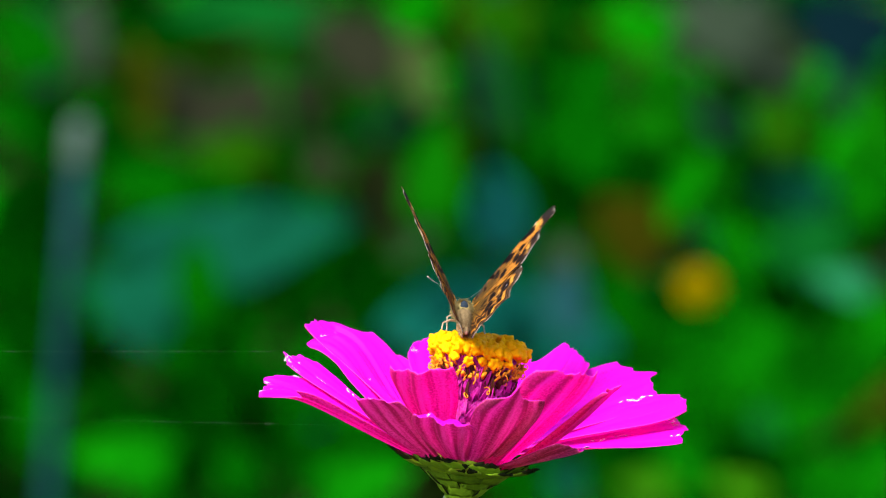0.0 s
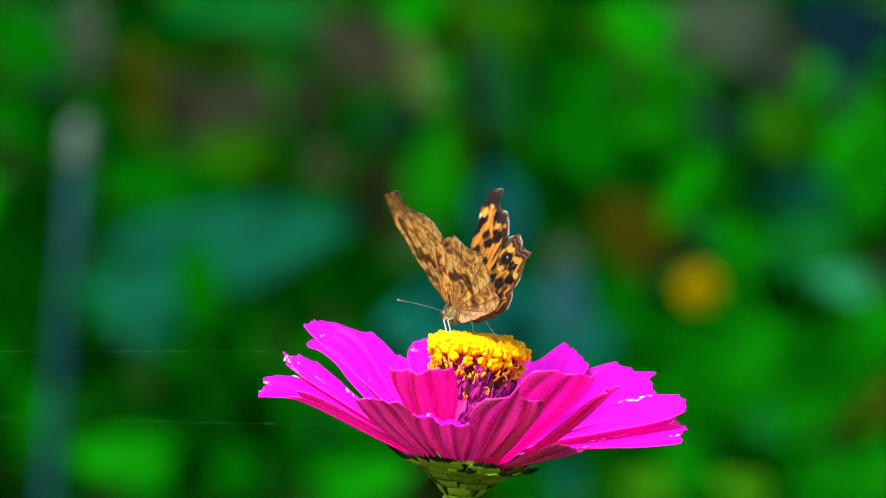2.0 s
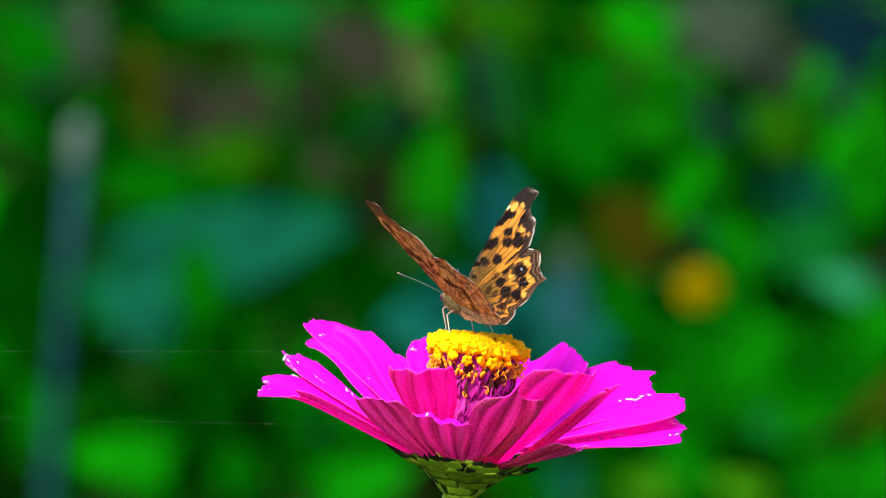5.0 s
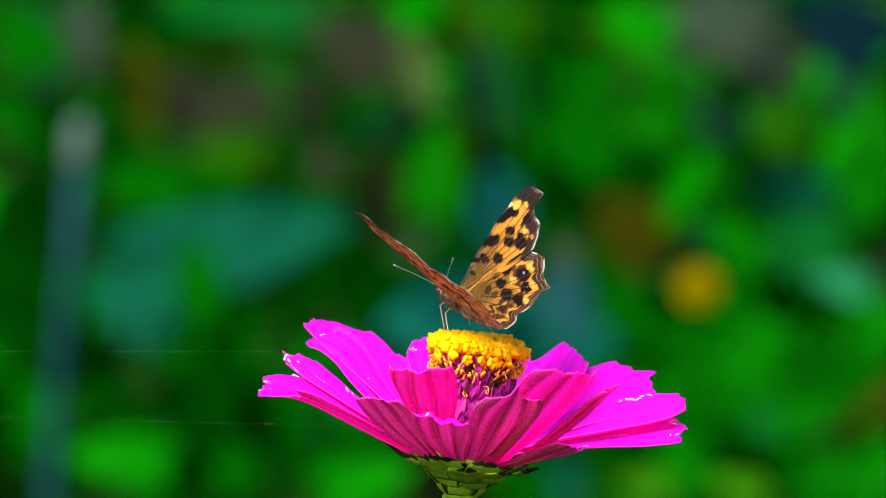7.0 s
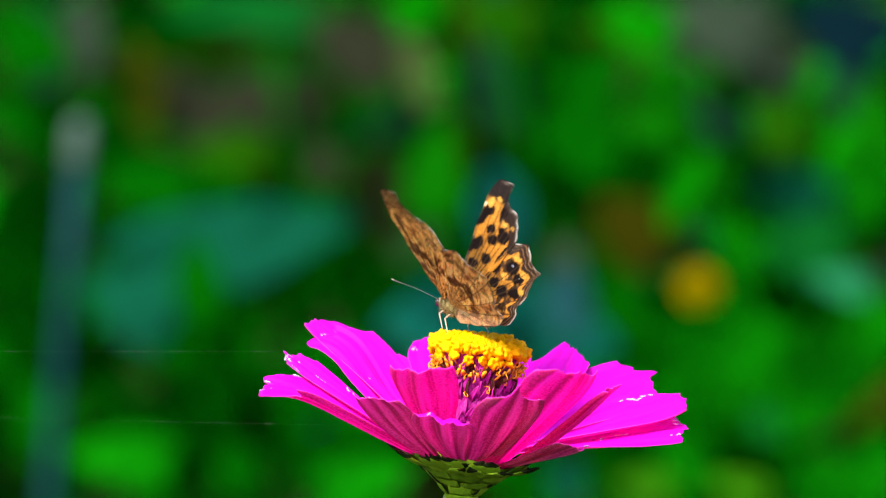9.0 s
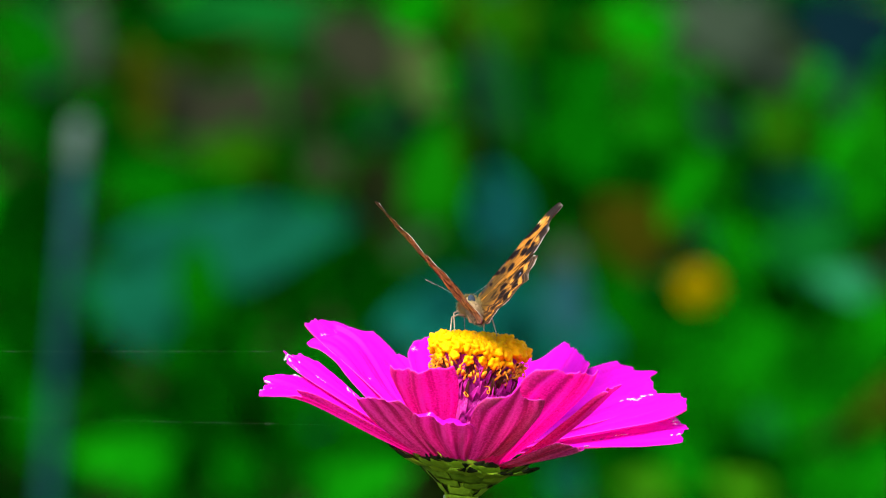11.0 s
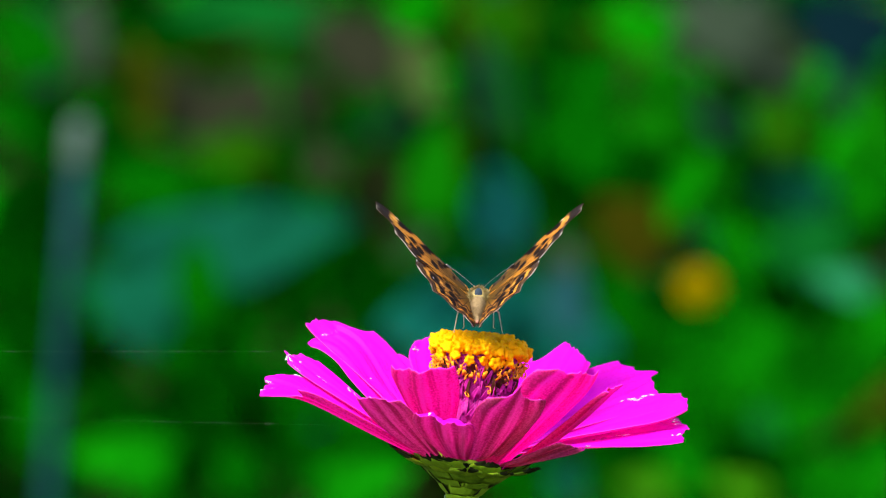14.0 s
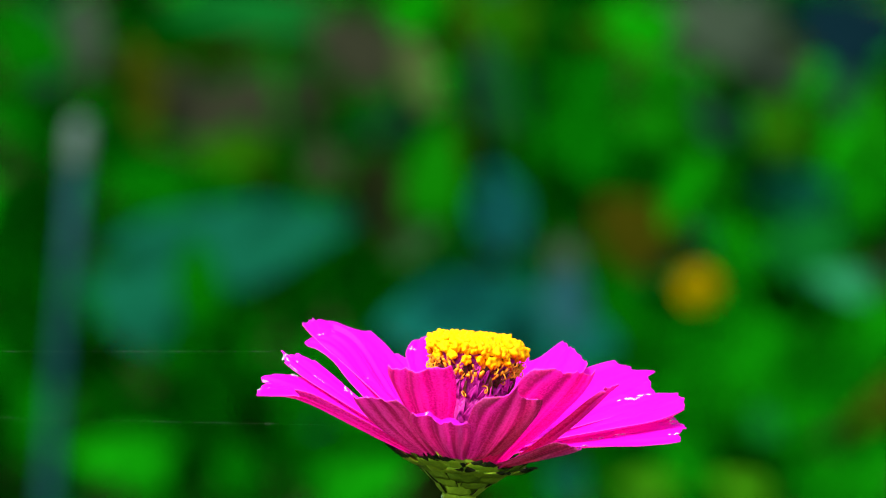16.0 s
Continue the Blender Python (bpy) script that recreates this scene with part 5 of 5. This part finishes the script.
def motions():
    walk(flower, [(0.0, sway(0, 0)), (1.0, sway(0.08, 0)), (1.5, sway(0, 0)), (2.0, sway(-0.1, 0)), (2.5, sway(-0.2, 0.08)), (3.0, sway(-0.25, 0.08)), (3.5, sway(-0.36, 0.14)), (4.0, sway(-0.36, 0.14)),
        (6.5, sway(0, 0.15)), (7.0, sway(-0.16, 0.16)), (8.5, sway(-0.13, 0.16)), (9.0, sway(0, 0.16)), (11.5, sway(0.06, 0.16)), (12.0, sway(0.18, 0.16)), (15.0, sway(0.18, 0.16)),
        (15.5, sway(0.04, 0.18)), (15.7, sway(-0.2, 0.2)), (16.0, sway(-0.36, 0.24))])
    walk(insect, [
        (0.0, perch(-0.4, 24.2, 3.0, 4.9, 4.4)), (0.3, perch(0.1, 23.1, -0.3, 6.8, 0.8)), (0.5, perch(-0.9, 24.0, 8.3, 11.5, 3.4)),
        (0.6, perch(0.1, 23.8, 6.5, 8.9, 1.3)), (0.9, perch(-0.0, 24.7, 13.0, 1.9, 2.1)), (1.0, perch(-0.4, 24.9, 17.0, 3.0, 2.7)),
        (1.2, perch(0.1, 24.8, 18.9, 3.6, -0.5)), (1.5, perch(0.4, 25.3, 21.5, -7.1, 1.1)), (1.8, perch(0.6, 25.5, 26.2, -11.1, 1.6)),
        (2.0, perch(0.4, 25.4, 25.9, -11.6, 1.6)), (2.2, perch(0.5, 25.2, 22.5, -12.1, 1.2)), (2.4, perch(1.6, 25.8, 22.3, 4.3, 1.4)),
        (2.5, perch(1.7, 25.6, 20.4, 7.0, 1.6)), (2.7, perch(1.6, 25.9, 23.6, 5.9, 1.1)), (3.0, perch(0.8, 25.9, 26.8, 4.6, 1.9)),
        (3.3, perch(0.8, 25.7, 26.0, 1.4, 2.1)), (3.5, perch(0.7, 25.8, 27.0, 0.0, 2.5)), (3.6, perch(0.5, 25.6, 24.8, -1.4, 1.9)),
        (3.9, perch(0.6, 25.7, 24.2, 1.4, 1.5)), (4.2, perch(0.3, 25.9, 25.6, 1.3, 1.2)), (6.3, perch(0.6, 26.3, 26.9, 8.9, -4.2)),
        (6.6, perch(0.6, 26.4, 27.2, 8.2, -4.2)), (6.9, perch(0.2, 26.2, 28.6, 5.2, -3.6)), (7.0, perch(0.1, 26.4, 29.0, 9.1, -3.4)),
        (7.2, perch(0.3, 26.2, 30.8, 5.7, -3.4)), (7.5, perch(0.6, 26.3, 28.9, 7.6, -4.1)), (7.8, perch(0.7, 26.3, 30.2, 7.8, -4.4)),
        (8.1, perch(0.5, 26.2, 30.2, 6.6, -4.0)), (8.4, perch(0.5, 26.2, 31.0, 5.3, -3.2)), (8.6, perch(0.3, 25.8, 30.6, 0.3, 0.7)),
        (8.8, perch(0.2, 25.5, 28.6, -0.7, 0.8)), (9.0, perch(0.0, 25.5, 29.6, 1.5, 0.2)), (9.2, perch(0.8, 25.9, 28.4, 7.5, -3.4)),
        (11.3, perch(1.2, 25.5, 8.4, -4.8, 2.6)), (11.5, perch(1.1, 25.7, 8.8, -6.8, 2.7)), (11.7, perch(1.0, 25.0, 8.9, -2.9, 3.1)),
        (11.9, perch(1.2, 25.9, 7.2, 0.9, 2.5)), (12.1, perch(1.1, 26.0, 7.8, -0.1, 2.8)), (12.3, perch(1.4, 26.3, 8.1, -1.1, 2.4)),
        (12.5, perch(1.6, 26.4, 4.2, 5.7, -0.6)), (12.7, perch(1.8, 26.5, 3.6, 5.0, -0.5)), (12.9, perch(2.0, 26.4, -0.7, 6.2, -0.7)),
        (13.1, perch(1.9, 26.4, 0.2, 6.5, -0.5)), (13.3, perch(1.9, 26.5, -0.9, 7.5, -0.0)), (13.5, perch(1.9, 26.4, -0.9, 6.9, 0.1)),
        (13.8, perch(2.0, 26.3, -1.0, 6.5, -0.2)), (14.1, perch(2.0, 26.4, -1.6, 6.5, -0.1)), (14.4, perch(1.7, 26.4, 0.2, 7.2, 0.5)),
        (14.5, perch(1.8, 26.6, -0.4, 10.0, 0.5)), (14.7, perch(1.7, 26.5, 0.1, 7.2, 0.5)), (15.0, perch(1.7, 26.6, -1.2, 7.9, 0.7)),
        (15.2, perch(1.6, 26.6, -0.9, 7.8, 0.9)), (15.4, perch(1.8, 26.6, -1.4, 7.4, 0.5)),
        (15.5, pose(0.0020, 0.0024, 0.8285, 20, 0, 2)), (15.6, perch(6.3, 42.3, -15, 60, 59)),
        (15.7, perch(26.9, 48.2, -57, 33, 72)), (15.8, perch(73.0, 46.5, -75, 10, 60)),
        (15.9, perch(116, 50, -80, 10, 25)), (16.0, pose(0.1574, 0.016, 0.8528, 0, 0, -80) @ pose(0, 0, 0, 15))])
    walk(wing_left, [
        (0.0, pose(-0.001, 0, 0, 0, 61, 0)), (0.3, pose(-0.001, 0, 0, 0, 65.5, 0)), (0.5, pose(-0.001, 0, 0, 0, 50, 0)),
        (0.6, pose(-0.001, 0, 0, 0, 53.6, 0)), (0.9, pose(-0.001, 0, 0, 0, 57.4, 0)), (1.0, pose(-0.001, 0, 0, 0, 59.9, 0)),
        (1.2, pose(-0.001, 0, 0, 0, 59.9, 0)), (1.5, pose(-0.001, 0, 0, 0, 63.2, 0)), (1.8, pose(-0.001, 0, 0, 0, 76.2, 0)),
        (2.0, pose(-0.001, 0, 0, 0, 65.3, 0)), (2.2, pose(-0.001, 0, 0, 0, 57.9, 0)), (2.4, pose(-0.001, 0, 0, 0, 57.2, 0)),
        (2.5, pose(-0.001, 0, 0, 0, 49.5, 0)), (2.7, pose(-0.001, 0, 0, 0, 48.3, 0)), (3.0, pose(-0.001, 0, 0, 0, 57.1, 0)),
        (3.3, pose(-0.001, 0, 0, 0, 57.2, 0)), (3.5, pose(-0.001, 0, 0, 0, 56.9, 0)), (3.6, pose(-0.001, 0, 0, 0, 62.4, 0)),
        (3.9, pose(-0.001, 0, 0, 0, 61.6, 0)), (4.2, pose(-0.001, 0, 0, 0, 55.6, 0)), (6.3, pose(-0.001, 0, 0, 0, 46.2, 0)),
        (6.6, pose(-0.001, 0, 0, 0, 44.5, 0)), (6.9, pose(-0.001, 0, 0, 0, 43.8, 0)), (7.0, pose(-0.001, 0, 0, 0, 43.4, 0)),
        (7.2, pose(-0.001, 0, 0, 0, 43.7, 0)), (7.5, pose(-0.001, 0, 0, 0, 43.6, 0)), (7.8, pose(-0.001, 0, 0, 0, 42.5, 0)),
        (8.1, pose(-0.001, 0, 0, 0, 43.1, 0)), (8.4, pose(-0.001, 0, 0, 0, 42.6, 0)), (8.6, pose(-0.001, 0, 0, 0, 56, 0)),
        (8.8, pose(-0.001, 0, 0, 0, 68.7, 0)), (9.0, pose(-0.001, 0, 0, 0, 59.8, 0)), (9.2, pose(-0.001, 0, 0, 0, 40.6, 0)),
        (11.3, pose(-0.001, 0, 0, 0, 52.5, 0)), (11.5, pose(-0.001, 0, 0, 0, 62.5, 0)), (11.7, pose(-0.001, 0, 0, 0, 60.4, 0)),
        (11.9, pose(-0.001, 0, 0, 0, 49.6, 0)), (12.1, pose(-0.001, 0, 0, 0, 48, 0)), (12.3, pose(-0.001, 0, 0, 0, 49.5, 0)),
        (12.5, pose(-0.001, 0, 0, 0, 45.3, 0)), (12.7, pose(-0.001, 0, 0, 0, 41.2, 0)), (12.9, pose(-0.001, 0, 0, 0, 44.1, 0)),
        (13.1, pose(-0.001, 0, 0, 0, 44, 0)), (13.3, pose(-0.001, 0, 0, 0, 47.3, 0)), (13.5, pose(-0.001, 0, 0, 0, 44.4, 0)),
        (13.8, pose(-0.001, 0, 0, 0, 44.4, 0)), (14.1, pose(-0.001, 0, 0, 0, 43.7, 0)), (14.4, pose(-0.001, 0, 0, 0, 43.9, 0)),
        (14.5, pose(-0.001, 0, 0, 0, 41.7, 0)), (14.7, pose(-0.001, 0, 0, 0, 42.6, 0)), (15.0, pose(-0.001, 0, 0, 0, 48.4, 0)),
        (15.2, pose(-0.001, 0, 0, 0, 47.7, 0)), (15.4, pose(-0.001, 0, 0, 0, 44.1, 0)),
        (15.45, pose(-0.001, 0, 0, 0, 82, 0)), (15.5, pose(-0.001, 0, 0, 0, 68, 0)), (15.55, pose(-0.001, 0, 0, 0, 34, 0)), (15.6, pose(-0.001, 0, 0, 0, -3, 0)), (15.65, pose(-0.001, 0, 0, 0, 50, 0)), (15.7, pose(-0.001, 0, 0, 0, 96, 0)), (15.8, pose(-0.001, 0, 0, 0, 98, 0)), (15.85, pose(-0.001, 0, 0, 0, 50, 0)), (15.9, pose(-0.001, 0, 0, 0, 5, 0)), (16.0, pose(-0.001, 0, 0, 0, 60, 0))])
    walk(wing_right, [
        (0.0, pose(0.001, 0, 0, 0, -54.3, 0)), (0.3, pose(0.001, 0, 0, 0, -64.0, 0)), (0.5, pose(0.001, 0, 0, 0, -47.9, 0)),
        (0.6, pose(0.001, 0, 0, 0, -53.9, 0)), (0.9, pose(0.001, 0, 0, 0, -56.5, 0)), (1.0, pose(0.001, 0, 0, 0, -56.3, 0)),
        (1.2, pose(0.001, 0, 0, 0, -68.2, 0)), (1.5, pose(0.001, 0, 0, 0, -62.5, 0)), (1.8, pose(0.001, 0, 0, 0, -77.7, 0)),
        (2.0, pose(0.001, 0, 0, 0, -67.4, 0)), (2.2, pose(0.001, 0, 0, 0, -61.4, 0)), (2.4, pose(0.001, 0, 0, 0, -58.3, 0)),
        (2.5, pose(0.001, 0, 0, 0, -49.3, 0)), (2.7, pose(0.001, 0, 0, 0, -50.4, 0)), (3.0, pose(0.001, 0, 0, 0, -59.1, 0)),
        (3.3, pose(0.001, 0, 0, 0, -59.2, 0)), (3.5, pose(0.001, 0, 0, 0, -56.0, 0)), (3.6, pose(0.001, 0, 0, 0, -64.4, 0)),
        (3.9, pose(0.001, 0, 0, 0, -63.6, 0)), (4.2, pose(0.001, 0, 0, 0, -56.9, 0)), (6.3, pose(0.001, 0, 0, 0, -50.8, 0)),
        (6.6, pose(0.001, 0, 0, 0, -49.4, 0)), (6.9, pose(0.001, 0, 0, 0, -47.0, 0)), (7.0, pose(0.001, 0, 0, 0, -47.7, 0)),
        (7.2, pose(0.001, 0, 0, 0, -46.1, 0)), (7.5, pose(0.001, 0, 0, 0, -48.1, 0)), (7.8, pose(0.001, 0, 0, 0, -48.0, 0)),
        (8.1, pose(0.001, 0, 0, 0, -48.7, 0)), (8.4, pose(0.001, 0, 0, 0, -48.2, 0)), (8.6, pose(0.001, 0, 0, 0, -55.5, 0)),
        (8.8, pose(0.001, 0, 0, 0, -69.4, 0)), (9.0, pose(0.001, 0, 0, 0, -64.2, 0)), (9.2, pose(0.001, 0, 0, 0, -47.8, 0)),
        (11.3, pose(0.001, 0, 0, 0, -52.1, 0)), (11.5, pose(0.001, 0, 0, 0, -63.2, 0)), (11.7, pose(0.001, 0, 0, 0, -59.9, 0)),
        (11.9, pose(0.001, 0, 0, 0, -49.9, 0)), (12.1, pose(0.001, 0, 0, 0, -47.8, 0)), (12.3, pose(0.001, 0, 0, 0, -48.7, 0)),
        (12.5, pose(0.001, 0, 0, 0, -45.3, 0)), (12.7, pose(0.001, 0, 0, 0, -40.4, 0)), (12.9, pose(0.001, 0, 0, 0, -43.5, 0)),
        (13.1, pose(0.001, 0, 0, 0, -44.4, 0)), (13.3, pose(0.001, 0, 0, 0, -45.2, 0)), (13.5, pose(0.001, 0, 0, 0, -42.7, 0)),
        (13.8, pose(0.001, 0, 0, 0, -43.7, 0)), (14.1, pose(0.001, 0, 0, 0, -42.4, 0)), (14.4, pose(0.001, 0, 0, 0, -43.1, 0)),
        (14.5, pose(0.001, 0, 0, 0, -41.3, 0)), (14.7, pose(0.001, 0, 0, 0, -42.5, 0)), (15.0, pose(0.001, 0, 0, 0, -46.7, 0)),
        (15.2, pose(0.001, 0, 0, 0, -45.8, 0)), (15.4, pose(0.001, 0, 0, 0, -41.3, 0)),
        (15.45, pose(0.001, 0, 0, 0, -84, 0)), (15.5, pose(0.001, 0, 0, 0, -72, 0)), (15.55, pose(0.001, 0, 0, 0, -30, 0)), (15.6, pose(0.001, 0, 0, 0, -7, 0)), (15.65, pose(0.001, 0, 0, 0, -30, 0)), (15.7, pose(0.001, 0, 0, 0, -42, 0)), (15.8, pose(0.001, 0, 0, 0, -26, 0)), (15.9, pose(0.001, 0, 0, 0, -5, 0)), (16.0, pose(0.001, 0, 0, 0, -60, 0))])
    walk(visitor, [(0.0, pose(-0.6, -0.4, 0.006, 0, 0, -90)), (13.6, pose(-0.6, -0.4, 0.006, 0, 0, -90)), (14.7, pose(-0.1161, -0.5, 0.8625, 0, 10, -80)), (14.8, pose(-0.074, -0.53, 0.8715, 0, 10, -80)), (14.9, pose(-0.0431, -0.545, 0.8742, 10, 0, -70)),
        (15.0, pose(-0.0253, -0.56, 0.8757, 15, 10, -50)), (15.1, pose(-0.0109, -0.57, 0.8792, 20, 20, 0)), (15.2, pose(-0.0121, -0.61, 0.8832, 10, 10, 60)),
        (15.3, pose(-0.0346, -0.66, 0.8753, -10, 0, 110)), (15.4, pose(-0.0622, -0.68, 0.8595, 0, 0, 120)), (16.0, pose(-0.6, -0.75, 0.30, 0, 0, 100))])


motions()
